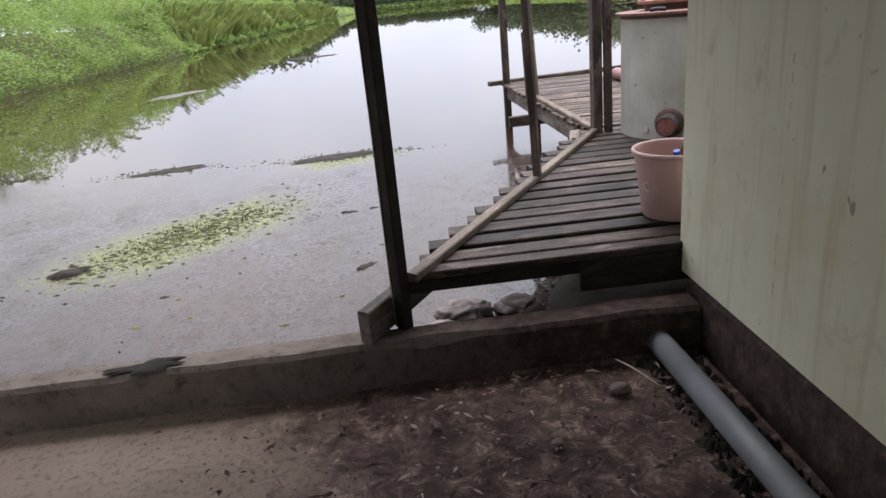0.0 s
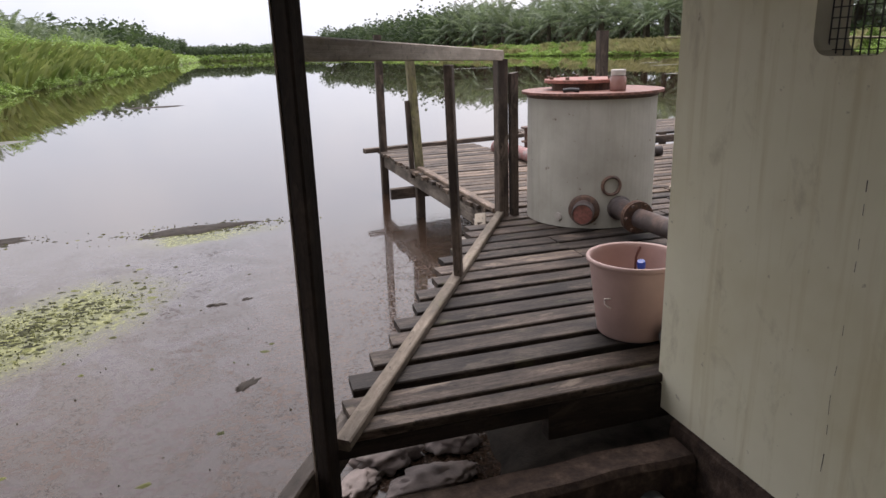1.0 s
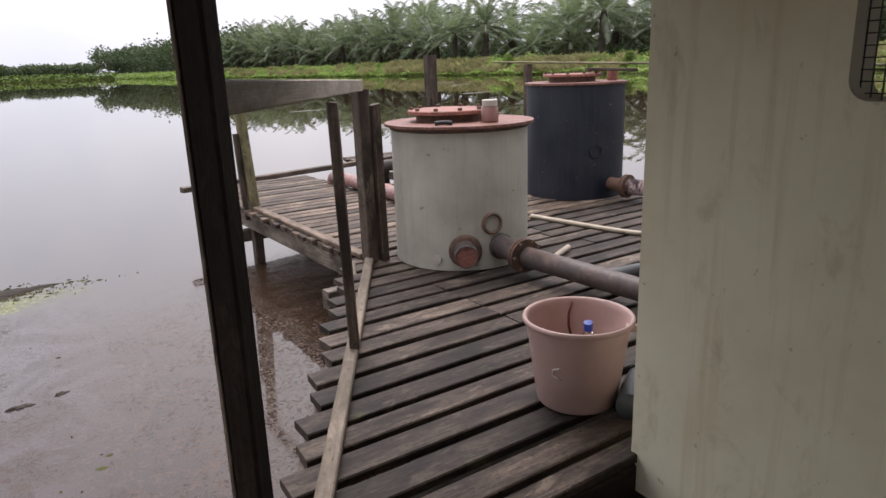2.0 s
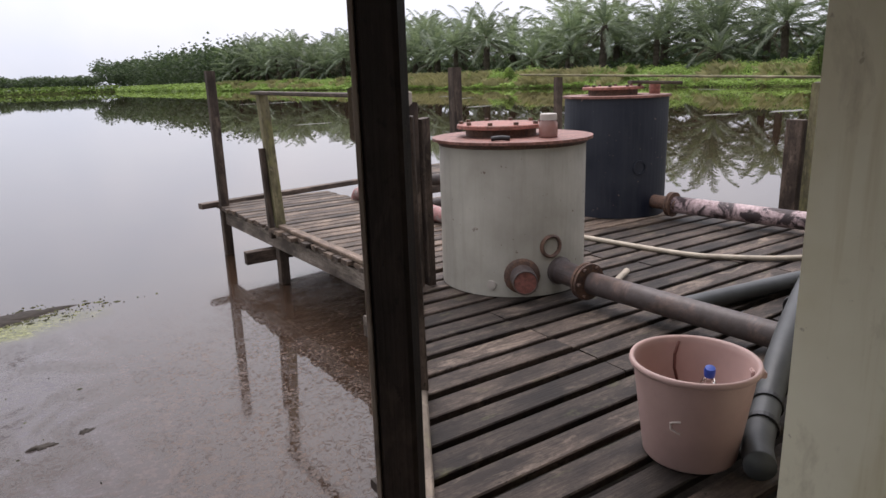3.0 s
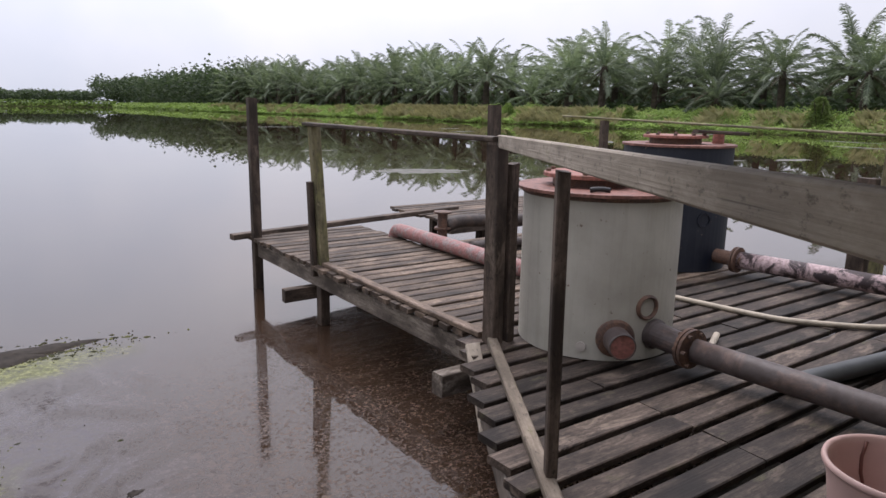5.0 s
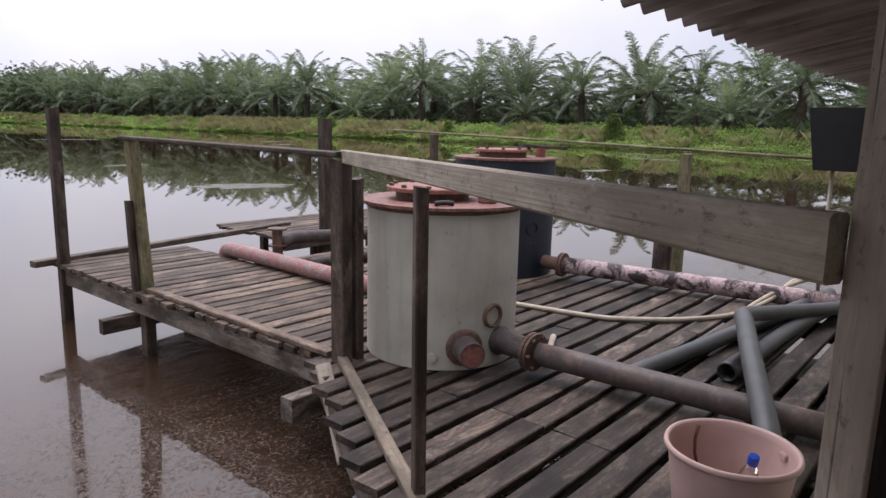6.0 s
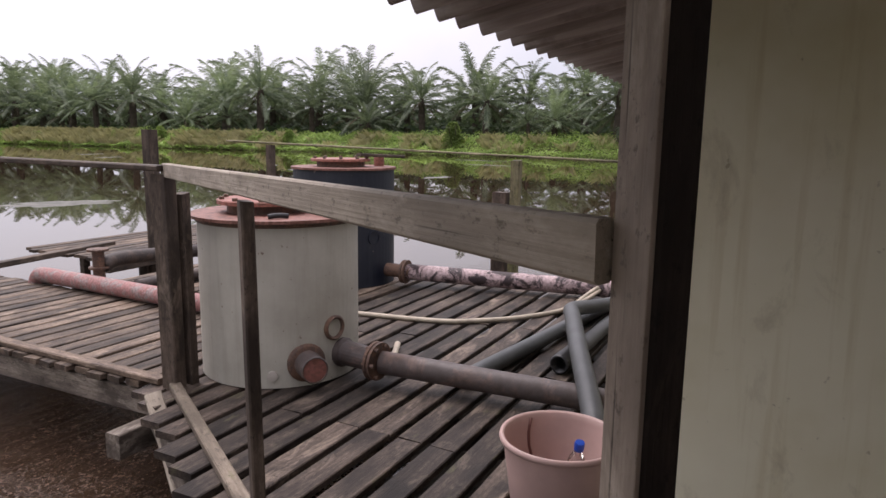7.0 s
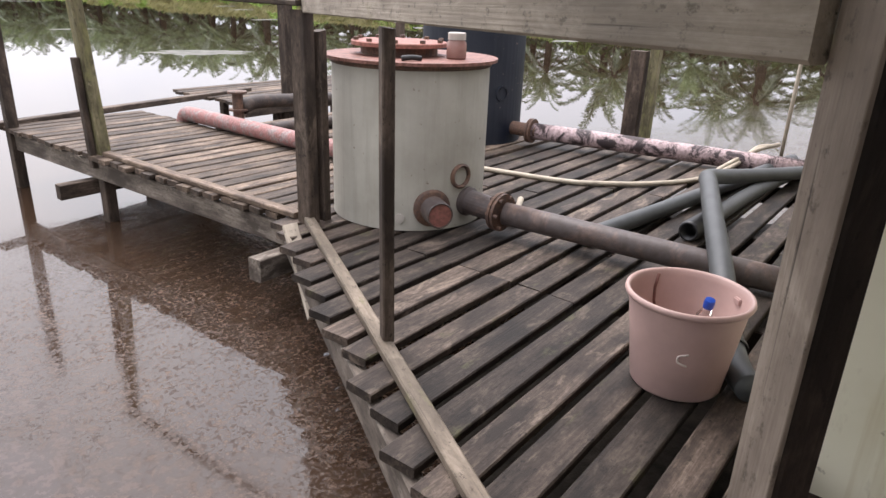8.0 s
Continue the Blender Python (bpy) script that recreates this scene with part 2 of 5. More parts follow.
# shed wall: cream paint with drips, cracks and yellow stains
k = Mat("cream_wall_paint")
co = k.coords((1, 1, 1), True)
big, drip, speck = k.noise(co, 1.3, 5, 0.6), k.noise(k.coords((7, 7, 0.35), True), 1.6, 5, 0.6), k.noise(co, 22, 3, 0.6)
col = k.ramp(big, [(0.3, (0.58, 0.53, 0.36)), (0.52, (0.68, 0.645, 0.495)), (0.72, (0.73, 0.70, 0.55))])
col = k.mix(k.ramp(drip, [(0.54, 0.0), (0.70, 0.5)]), col, (0.45, 0.37, 0.20))
col = k.mix(k.ramp(speck, [(0.70, 0.0), (0.76, 0.5)]), col, (0.16, 0.12, 0.08))
blot = k.noise(k.coords((1, 1, 0.6), True), 5.5, 6, 0.7, 0.5)
col = k.mix(k.ramp(blot, [(0.58, 0.0), (0.74, 0.45)]), col, (0.30, 0.255, 0.17))
mark = k.noise(k.coords((1, 1, 0.45), True), 13, 2, 0.5)
col = k.mix(k.ramp(mark, [(0.765, 0.0), (0.785, 0.6)]), col, (0.09, 0.07, 0.055))
k.bump(k.math("ADD", big, k.math("MULTIPLY", speck, 0.2)), 0.25, 0.008)
M_WALL = k.done(col, 0.6, 0, 0.35)

k = Mat("dirty_concrete")
co = k.coords((1, 1, 1), True)
a, b = k.noise(co, 2.2, 6, 0.65), k.noise(co, 18, 5, 0.6)
col = k.ramp(a, [(0.3, (0.10, 0.085, 0.072)), (0.55, (0.21, 0.18, 0.155)), (0.75, (0.34, 0.30, 0.26))])
col = k.mix(k.ramp(b, [(0.3, 0.6), (0.55, 0.0)]), col, (0.06, 0.045, 0.038))
k.bump(k.math("ADD", a, b), 0.6, 0.01)
M_CONCRETE = k.done(col, 0.9, 0, 0.2)

k = Mat("brown_kerb_concrete")
co = k.coords((1, 1, 1), True)
a, b = k.noise(co, 2.6, 6, 0.65), k.noise(co, 16, 6, 0.7)
sep = k.n("ShaderNodeSeparateXYZ")
k.l(co, sep.inputs[0])
bare = k.ramp(a, [(0.3, (0.13, 0.105, 0.085)), (0.55, (0.24, 0.20, 0.165)), (0.75, (0.36, 0.31, 0.26))])
mud = k.ramp(b, [(0.3, (0.028, 0.019, 0.015)), (0.55, (0.07, 0.047, 0.037)), (0.75, (0.15, 0.108, 0.086))])
# darker brown towards +x, the change broken up by noise
col = k.mix(k.math("ADD", k.math("MULTIPLY", sep.outputs["X"], 0.9), k.math("MULTIPLY", k.math("SUBTRACT", a, 0.35), 2.4), True), bare, mud)
col = k.mix(k.ramp(b, [(0.3, 0.7), (0.48, 0.0)]), col, (0.035, 0.025, 0.02))
k.bump(k.math("ADD", a, b), 0.8, 0.014)
M_KERB = k.done(col, 0.85, 0, 0.25)

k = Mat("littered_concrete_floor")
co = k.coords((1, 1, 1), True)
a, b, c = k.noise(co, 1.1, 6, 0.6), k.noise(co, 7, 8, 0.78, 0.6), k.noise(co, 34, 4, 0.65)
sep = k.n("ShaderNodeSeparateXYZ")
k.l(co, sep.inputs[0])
# paler left end also holds the daylight entering there; litter darkens the right
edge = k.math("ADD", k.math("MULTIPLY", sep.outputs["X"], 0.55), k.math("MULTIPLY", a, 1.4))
clean_lit = k.ramp(a, [(0.3, (0.22, 0.165, 0.125)), (0.7, (0.36, 0.285, 0.22))])
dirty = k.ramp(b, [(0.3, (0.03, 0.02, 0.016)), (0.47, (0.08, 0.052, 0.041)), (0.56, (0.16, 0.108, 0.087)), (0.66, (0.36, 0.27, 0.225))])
col = k.mix(k.ramp(edge, [(0.38, 0.0), (0.58, 1.0)]), clean_lit, dirty)
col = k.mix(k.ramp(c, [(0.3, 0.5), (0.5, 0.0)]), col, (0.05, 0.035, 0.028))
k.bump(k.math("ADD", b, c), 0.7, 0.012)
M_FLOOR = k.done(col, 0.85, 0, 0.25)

# pond: dark peaty water, a grey scum film near the deck, green algae stains
k = Mat("pond_water")
co = k.coords((1, 1, 1), True)
sep = k.n("ShaderNodeSeparateXYZ")
k.l(co, sep.inputs[0])
X, Y = sep.outputs["X"], sep.outputs["Y"]
warp = k.noise(k.coords((1, 0.7, 1), True), 0.42, 5, 0.6, 0.5)
streaky = k.noise(k.coords((1.0, 0.55, 1), True), 1.5, 7, 0.68, 0.8)
fine = k.noise(co, 24, 4, 0.7)
pebble = k.noise(co, 60, 3, 0.7)
grit = k.noise(co, 48, 5, 0.75)
# the film thins out with distance from the ledge
reach = k.math("SUBTRACT", k.math("ADD", 7.2, k.math("MULTIPLY", warp, 3.6)), k.math("ADD", Y, k.math("MULTIPLY", k.math("MAXIMUM", X, 0.0), 0.25)))
film = k.math("MULTIPLY", reach, 0.45, True)
broad = k.noise(k.coords((0.8, 0.35, 1), True), 0.9, 6, 0.62, 1.2)
patch = k.ramp(k.noise(k.coords((1.0, 0.75, 1), True), 1.9, 8, 0.66, 1.3), [(0.45, 0.0), (0.56, 1.0)])
wisp = k.math("MULTIPLY", k.ramp(streaky, [(0.42, 0.0), (0.56, 1.0)]), k.ramp(broad, [(0.38, 0.08), (0.60, 1.0)]))
# open brown water under and beside the deck, denser film towards the shallow corner
open_w = k.math("MULTIPLY", k.math("ADD", k.math("SUBTRACT", 0.75, X), k.math("MULTIPLY", warp, 0.6)), 0.8, True)
dense = k.math("MULTIPLY", k.math("MULTIPLY", film, open_w), k.math("ADD", 0.5, k.math("MAXIMUM", k.math("MULTIPLY", wisp, 0.55), k.math("MULTIPLY", patch, 0.5))), True)
specks = k.ramp(fine, [(0.50, 0.0), (0.56, 1.0)])
granule = k.math("MULTIPLY", k.ramp(k.noise(k.coords((1, 1, 1), True), 44, 3, 0.75), [(0.535, 0.0), (0.565, 1.0)]), k.ramp(k.noise(co, 5, 5, 0.65), [(0.36, 0.1), (0.52, 1.0)]))
crumb = k.math("MULTIPLY", k.ramp(grit, [(0.58, 0.0), (0.62, 1.0)]), film, True)
dots = k.math("MAXIMUM", crumb, k.math("MULTIPLY", granule, film), True)
cover2 = k.math("MAXIMUM", k.math("MULTIPLY", dense, k.math("ADD", 0.4, k.math("MULTIPLY", specks, 0.6))), k.math("MULTIPLY", dots, 0.7), True)


def spot(k, X, Y, cx, cy, rx, ry, turn, wob):
    """A soft elliptic stain on the water, 1 inside."""
    c, s = math.cos(radians(turn)), math.sin(radians(turn))
    dx, dy = k.math("SUBTRACT", X, cx), k.math("SUBTRACT", Y, cy)
    u = k.math("ADD", k.math("MULTIPLY", dx, c / rx), k.math("MULTIPLY", dy, s / rx))
    v = k.math("ADD", k.math("MULTIPLY", dx, -s / ry), k.math("MULTIPLY", dy, c / ry))
    d = k.math("ADD", k.math("MULTIPLY", u, u), k.math("MULTIPLY", v, v))
    d = k.math("ADD", d, k.math("MULTIPLY", k.math("SUBTRACT", wob, 0.5), 2.4))
    return k.math("SUBTRACT", 1.25, d, True)


green = k.math("MAXIMUM", spot(k, X, Y, -1.62, 5.75, 1.4, 0.68, 47, streaky), spot(k, X, Y, -0.4, 8.05, 0.85, 0.34, 8, streaky), True)
scum = k.mix(fine, k.mix(patch, (0.026, 0.019, 0.017), (0.072, 0.066, 0.07)), k.mix(patch, (0.056, 0.045, 0.043), (0.145, 0.136, 0.145)))
kerb_side = k.math("MULTIPLY", k.math("SUBTRACT", k.math("ADD", 4.7, k.math("MULTIPLY", warp, 2.6)), Y), 0.6, True)
scum = k.mix(k.math("MULTIPLY", kerb_side, k.math("SUBTRACT", 1.0, k.math("MULTIPLY", patch, 0.6))), scum, k.mix(specks, (0.03, 0.02, 0.016), (0.09, 0.064, 0.053)))
scum = k.mix(k.math("ADD", k.math("MULTIPLY", X, 1.1), k.math("MULTIPLY", warp, 0.4), True), scum, k.mix(specks, (0.045, 0.028, 0.021), (0.115, 0.078, 0.058)))
algae = k.ramp(fine, [(0.3, (0.04, 0.045, 0.016)), (0.5, (0.12, 0.128, 0.045)), (0.72, (0.25, 0.25, 0.11))])
film_col = k.mix(green, scum, algae)
mask = k.math("MAXIMUM", cover2, k.math("MULTIPLY", green, k.math("ADD", 0.6, k.math("MULTIPLY", fine, 0.5))), True)
k.b.inputs["IOR"].default_value = 1.50
k.l(k.mix(mask, (0.032, 0.019, 0.012), film_col), k.b.inputs["Base Color"])
k.l(k.math("ADD", 0.012, k.math("MULTIPLY", mask, 0.3)), k.b.inputs["Roughness"])
k.l(k.math("SUBTRACT", 0.5, k.math("MULTIPLY", mask, 0.48), True), k.b.inputs["Specular IOR Level"])
ripple = k.math("ADD", k.noise(k.coords((1, 1, 1), True), 1.6, 3, 0.5), k.math("MULTIPLY", k.noise(k.coords((1, 1, 1), True), 9, 3, 0.6), 0.10))
height = k.math("ADD", k.math("MULTIPLY", ripple, 0.035), k.math("MULTIPLY", k.math("MULTIPLY", mask, pebble), 0.10))
k.bump(height, 0.5, 0.02)
M_WATER = k.done(None, None, None, None)


def foliage(name, dark, light, scale=0.35, rough=0.6, through_light=0.4):
    """Leaves with patches of tone, part of the light passing through them."""
    k = Mat(name)
    a = k.noise(k.coords((1, 1, 1), True), scale, 5, 0.65)
    isl = k.n("ShaderNodeNewGeometry").outputs["Random Per Island"]
    f = k.math("ADD", k.math("MULTIPLY", a, 0.75), k.math("MULTIPLY", isl, 0.25))
    col = k.ramp(f, [(0.28, dark), (0.72, light)])
    col = k.mix(1.0, col, k.ramp(k.random(), [(0.0, 0.68), (1.0, 1.38)]), "MULTIPLY")
    thin = k.n("ShaderNodeBsdfTranslucent")
    k.l(k.mix(1.0, col, (1.0, 1.08, 0.72), "MULTIPLY"), thin.inputs["Color"])
    both = k.n("ShaderNodeMixShader", Fac=through_light)
    k.l(k.b.outputs["BSDF"], both.inputs[1])
    k.l(thin.outputs["BSDF"], both.inputs[2])
    k.l(both.outputs["Shader"], k.t.nodes["Material Output"].inputs["Surface"])
    return k.done(col, rough, 0, 0.25)


M_FROND = foliage("palm_fronds", (0.075, 0.105, 0.07), (0.235, 0.275, 0.19), 0.5, 0.42)
M_FROND_DRY = foliage("dry_palm_fronds", (0.05, 0.042, 0.028), (0.12, 0.10, 0.066), 0.5)
k = Mat("algae_crumbs")
M_CRUMB = k.done(k.ramp(k.n("ShaderNodeNewGeometry").outputs["Random Per Island"], [(0.0, (0.018, 0.018, 0.009)), (0.6, (0.05, 0.052, 0.02)), (1.0, (0.15, 0.155, 0.06))]), 0.85, 0, 0.2)
M_TRUNK = plain("palm_trunk", (0.06, 0.048, 0.035), 0.9, 0.5, 6, 0.9)
M_CREEPER = foliage("bank_creeper", (0.10, 0.165, 0.04), (0.29, 0.38, 0.125), 0.4)
M_GRASS = foliage("tall_bank_grass", (0.24, 0.235, 0.115), (0.50, 0.45, 0.27), 0.5)
M_BANK_GRASS = foliage("green_bank_grass", (0.10, 0.145, 0.036), (0.31, 0.33, 0.13), 0.2)
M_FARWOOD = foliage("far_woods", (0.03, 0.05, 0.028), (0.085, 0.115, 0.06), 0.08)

k = Mat("bank_earth")
co = k.coords((1, 1, 1), True)
a, b = k.noise(co, 0.25, 6, 0.65), k.noise(co, 3, 5, 0.6)
col = k.mix(k.ramp(b, [(0.4, 0.0), (0.6, 1.0)]), k.ramp(a, [(0.35, (0.055, 0.10, 0.022)), (0.65, (0.14, 0.17, 0.05))]), (0.075, 0.06, 0.04))
k.bump(b, 0.8, 0.1)
M_EARTH = k.done(col, 0.95, 0, 0.1)

# ---- mesh helpers ----
WORLD = {}


def put(ob, m, parent=None):
    """Place ob at the world pose m, under parent."""
    WORLD[ob.name] = m
    if parent:
        ob.parent = parent
        ob.matrix_basis = WORLD[parent.name].inverted() @ m
    else:
        ob.matrix_basis = m
    return ob


def thing(name, at, label, category, group="", kind="", rz=0):
    ob = put(new(name), pose(*at, 0, 0, rz))
    ob.empty_display_size = 0.1
    return tagged(ob, label, category, group, kind)


def mesh(name, bm, material, smooth=False):
    me = bpy.data.meshes.new(name)
    bm.normal_update()
    bm.to_mesh(me)
    bm.free()
    for p in me.polygons:
        p.use_smooth = smooth
    me.materials.append(material)
    return me


def part(name, bm, material, parent, label="", m=None, smooth=False):
    """Link a bmesh as one mesh object under a thing or part; its coordinates are the world's unless m is given."""
    me = mesh(name, bm, material, smooth) if not isinstance(bm, bpy.types.Mesh) else bm
    ob = new(name, me)
    put(ob, m if m is not None else (WORLD[parent.name] if parent else Matrix()), parent)
    return tagged(ob, label)


def bar_bm(length, w, h, c=0.006, skew=0.0, rng=None):
    """A sawn bar centred on the origin along x, its long edges chamfered, its ends slightly out of square."""
    bm = bmesh.new()
    ring = [(-w / 2 + c, -h / 2), (w / 2 - c, -h / 2), (w / 2, -h / 2 + c), (w / 2, h / 2 - c), (w / 2 - c, h / 2), (-w / 2 + c, h / 2), (-w / 2, h / 2 - c), (-w / 2, -h / 2 + c)]
    r = rng or random
    rows = []
    for s in (-1, 0, 1):
        j = skew * r.uniform(-1, 1)
        bend = 0.0 if s else skew * 0.15 * r.uniform(-1, 1)
        rows.append([bm.verts.new((s * length / 2 + (j * y / w if s else 0), y + bend, z + bend)) for y, z in ring])
    for a, b in zip(rows, rows[1:]):
        for i in range(8):
            bm.faces.new((a[i], b[i], b[(i + 1) % 8], a[(i + 1) % 8]))
    bm.faces.new(rows[0])
    bm.faces.new(rows[-1][::-1])
    bmesh.ops.recalc_face_normals(bm, faces=bm.faces)
    return bm


def along(p0, p1, up=(0, 0, 1), twist=0):
    """A pose at the middle of p0-p1, local x along it, local z towards up."""
    p0, p1 = Vector(p0), Vector(p1)
    x = (p1 - p0).normalized()
    u = Vector(up)
    if abs(x.dot(u)) > 0.98:
        u = Vector((0, 1, 0))
    y = u.cross(x).normalized()
    z = x.cross(y)
    return Matrix.Translation((p0 + p1) / 2) @ Matrix((x, y, z)).transposed().to_4x4() @ pose(0, 0, 0, twist)


def timber(name, p0, p1, w, h, material, parent, label="", up=(0, 0, 1), twist=0, skew=0.01):
    length = (Vector(p1) - Vector(p0)).length
    return part(name, bar_bm(length, w, h, min(0.006, w * 0.15), skew), material, parent, label, along(p0, p1, up, twist))


def spin_bm(profile, seg=40, closed=False):
    """A solid of revolution about z from (radius, z) pairs; ends at radius 0 are closed."""
    bm = bmesh.new()
    rows = []
    for r, z in profile:
        if r < 1e-6:
            rows.append([bm.verts.new((0, 0, z))])
        else:
            rows.append([bm.verts.new((r * math.cos(2 * math.pi * i / seg), r * math.sin(2 * math.pi * i / seg), z)) for i in range(seg)])
    for a, b in zip(rows, rows[1:]):
        for i in range(seg):
            j = (i + 1) % seg
            if len(a) == 1 and len(b) == 1:
                continue
            if len(a) == 1:
                bm.faces.new((a[0], b[j], b[i]))
            elif len(b) == 1:
                bm.faces.new((a[i], a[j], b[0]))
            else:
                bm.faces.new((a[i], a[j], b[j], b[i]))
    bmesh.ops.recalc_face_normals(bm, faces=bm.faces)
    return bm


def aim(at, way):
    """A pose at a place whose local z points along way."""
    return Matrix.Translation(at) @ Vector(way).to_track_quat("Z", "Y").to_matrix().to_4x4()


def smooth_path(points, steps=10):
    """A Catmull-Rom curve through the points."""
    pts = [Vector(p) for p in points]
    pts = [2 * pts[0] - pts[1]] + pts + [2 * pts[-1] - pts[-2]]
    out = []
    for a, b, c, d in zip(pts, pts[1:], pts[2:], pts[3:]):
        for i in range(steps):
            t = i / steps
            out.append(0.5 * (2 * b + (c - a) * t + (2 * a - 5 * b + 4 * c - d) * t * t + (3 * b - a - 3 * c + d) * t ** 3))
    return out + [pts[-2]]


def tube_bm(points, radius, seg=16, rib=0.0, hollow=False):
    """A round tube along a path of world points; rib: a wavy radius, metres."""
    bm = bmesh.new()
    rows, side = [], None
    n = len(points)
    for i, p in enumerate(points):
        d = (points[min(i + 1, n - 1)] - points[max(i - 1, 0)]).normalized()
        if side is None:
            side = d.orthogonal().normalized()
        side = (side - d * side.dot(d)).normalized()
        up = d.cross(side)
        r = radius + (rib if i % 2 else -rib)
        rows.append([bm.verts.new(p + (side * math.cos(2 * math.pi * j / seg) + up * math.sin(2 * math.pi * j / seg)) * r) for j in range(seg)])
    for a, b in zip(rows, rows[1:]):
        for j in range(seg):
            bm.faces.new((a[j], a[(j + 1) % seg], b[(j + 1) % seg], b[j]))
    for row, q in ((rows[0], points[0]), (rows[-1], points[-1])):
        if hollow:
            inner = [bm.verts.new(q + (v.co - q) * 0.82) for v in row]
            deep = [bm.verts.new(q + (v.co - q) * 0.8 + (points[n // 2] - q).normalized() * radius * 2) for v in row]
            for a, b in ((row, inner), (inner, deep)):
                for j in range(seg):
                    bm.faces.new((a[j], a[(j + 1) % seg], b[(j + 1) % seg], b[j]))
            bm.faces.new(deep)
        else:
            bm.faces.new(row)
    bmesh.ops.recalc_face_normals(bm, faces=bm.faces)
    return bm


def straight(p0, p1, n=2):
    return [Vector(p0).lerp(Vector(p1), i / (n - 1)) for i in range(n)]


def tube(name, points, radius, material, parent, label="", seg=16, rib=0.0, hollow=False):
    bm = tube_bm(points, radius, seg, rib, hollow)
    ob = part(name, bm, material, parent, label, Matrix(), smooth=True)
    return ob


def raw(name, verts, faces, material, parent=None, label="", smooth=False, m=None):
    me = bpy.data.meshes.new(name)
    me.from_pydata(verts, [], faces)
    me.materials.append(material)
    if smooth:
        for p in me.polygons:
            p.use_smooth = True
    ob = new(name, me)
    put(ob, m if m is not None else Matrix(), parent)
    return tagged(ob, label)


def box_bm(x0, x1, y0, y1, z0, z1, bevel=0.0):
    bm = bmesh.new()
    bmesh.ops.create_cube(bm, size=1.0, matrix=Matrix.LocRotScale(((x0 + x1) / 2, (y0 + y1) / 2, (z0 + z1) / 2), None, (x1 - x0, y1 - y0, z1 - z0)))
    if bevel:
        bmesh.ops.bevel(bm, geom=bm.edges[:], offset=bevel, segments=2, affect="EDGES")
    return bm


# ---- ground, water, banks ----
DECK, WATER, FLOOR, LEDGE = 0.40, -0.15, 0.0, 0.20
LEFT_BANK, RIGHT_BANK, FAR_BANK = -12.6, 66.0, 420.0


def ground_height(x, y):
    wob = 0.9 * noise.noise((x * 0.05, y * 0.07, 0)) + 0.5 * noise.noise((x * 0.2, y * 0.25, 4))
    left, right, far = LEFT_BANK - wob - x, x - RIGHT_BANK - wob, y - FAR_BANK
    near = -3.2 - y
    d = max(left, right, far, near)
    if d <= 0:
        return max(-1.0, -0.25 + d * 0.5)
    top = 1.9 if left == d else (1.1 if right == d else (2.0 if far == d else 0.1))
    return -0.25 + min(1.0, d / 3.2) * (top + 0.25) + 0.12 * noise.noise((x * 0.3, y * 0.3, 9)) * min(1, d / 3)


xs = [-3000, -1200, -500, -200, -90, -50, -35, -27, -22, -19, -17, -15.5, -14.5, -13.8, -13.2, -12.6, -12, -11, -8, -2, 8, 30, 55, 63, 64.5, 65.2, 65.8, 66.4, 67, 68, 69.5, 71, 74, 80, 90, 120, 200, 500, 1200, 3000]
ys = [-3000, -900, -300, -120, -60, -35, -22, -12, -7, -4, -3.2] + [3.0 * i for i in range(0, 60)] + [180 + 8 * i for i in range(0, 30)] + [417, 419, 421, 424, 430, 480, 700, 1300, 3000]
g_verts = [(x, y, ground_height(x, y)) for y in ys for x in xs]
nx = len(xs)
g_faces = [(j * nx + i, j * nx + i + 1, (j + 1) * nx + i + 1, (j + 1) * nx + i) for j in range(len(ys) - 1) for i in range(nx - 1)]
tagged(raw("ground", g_verts, g_faces, M_EARTH, smooth=True), "earth banks overgrown with weeds around the pond", "ground", kind="structure")
tagged(raw("water", [(-40, 2.62, WATER), (120, 2.62, WATER), (120, 470, WATER), (-40, 470, WATER), (-40, -3.4, WATER), (-6.5, -3.4, WATER), (-6.5, 2.62, WATER), (120, -60, WATER), (5.6, -60, WATER), (5.6, 2.62, WATER)],
           [(0, 6, 9, 1, 2, 3), (4, 5, 6, 0), (9, 8, 7, 1)], M_WATER), "still brown pond water with grey scum and algae", "water", kind="structure")

# ---- shed: floor, ledge, wall, roof ----
fl = thing("floor", (-2.0, 0, 0), "concrete shed floor covered in dark leaf litter", "floor", kind="structure")
bm = bmesh.new()
fx, fy = 52, 40
grid = [[bm.verts.new((-6.4 + i * 7.79 / fx, -3.0 + j * 5.58 / fy, 0.012 * noise.noise((i * 0.4, j * 0.4, 1)) + 0.008 * noise.noise((i * 1.3, j * 1.3, 2)))) for i in range(fx + 1)] for j in range(fy + 1)]
for j in range(fy):
    for i in range(fx):
        bm.faces.new((grid[j][i], grid[j][i + 1], grid[j + 1][i + 1], grid[j + 1][i]))
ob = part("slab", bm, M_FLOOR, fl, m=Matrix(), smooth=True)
part("base", box_bm(-6.4, 1.39, -3.0, 2.57, -0.9, -0.06), M_CONCRETE, fl, m=Matrix())

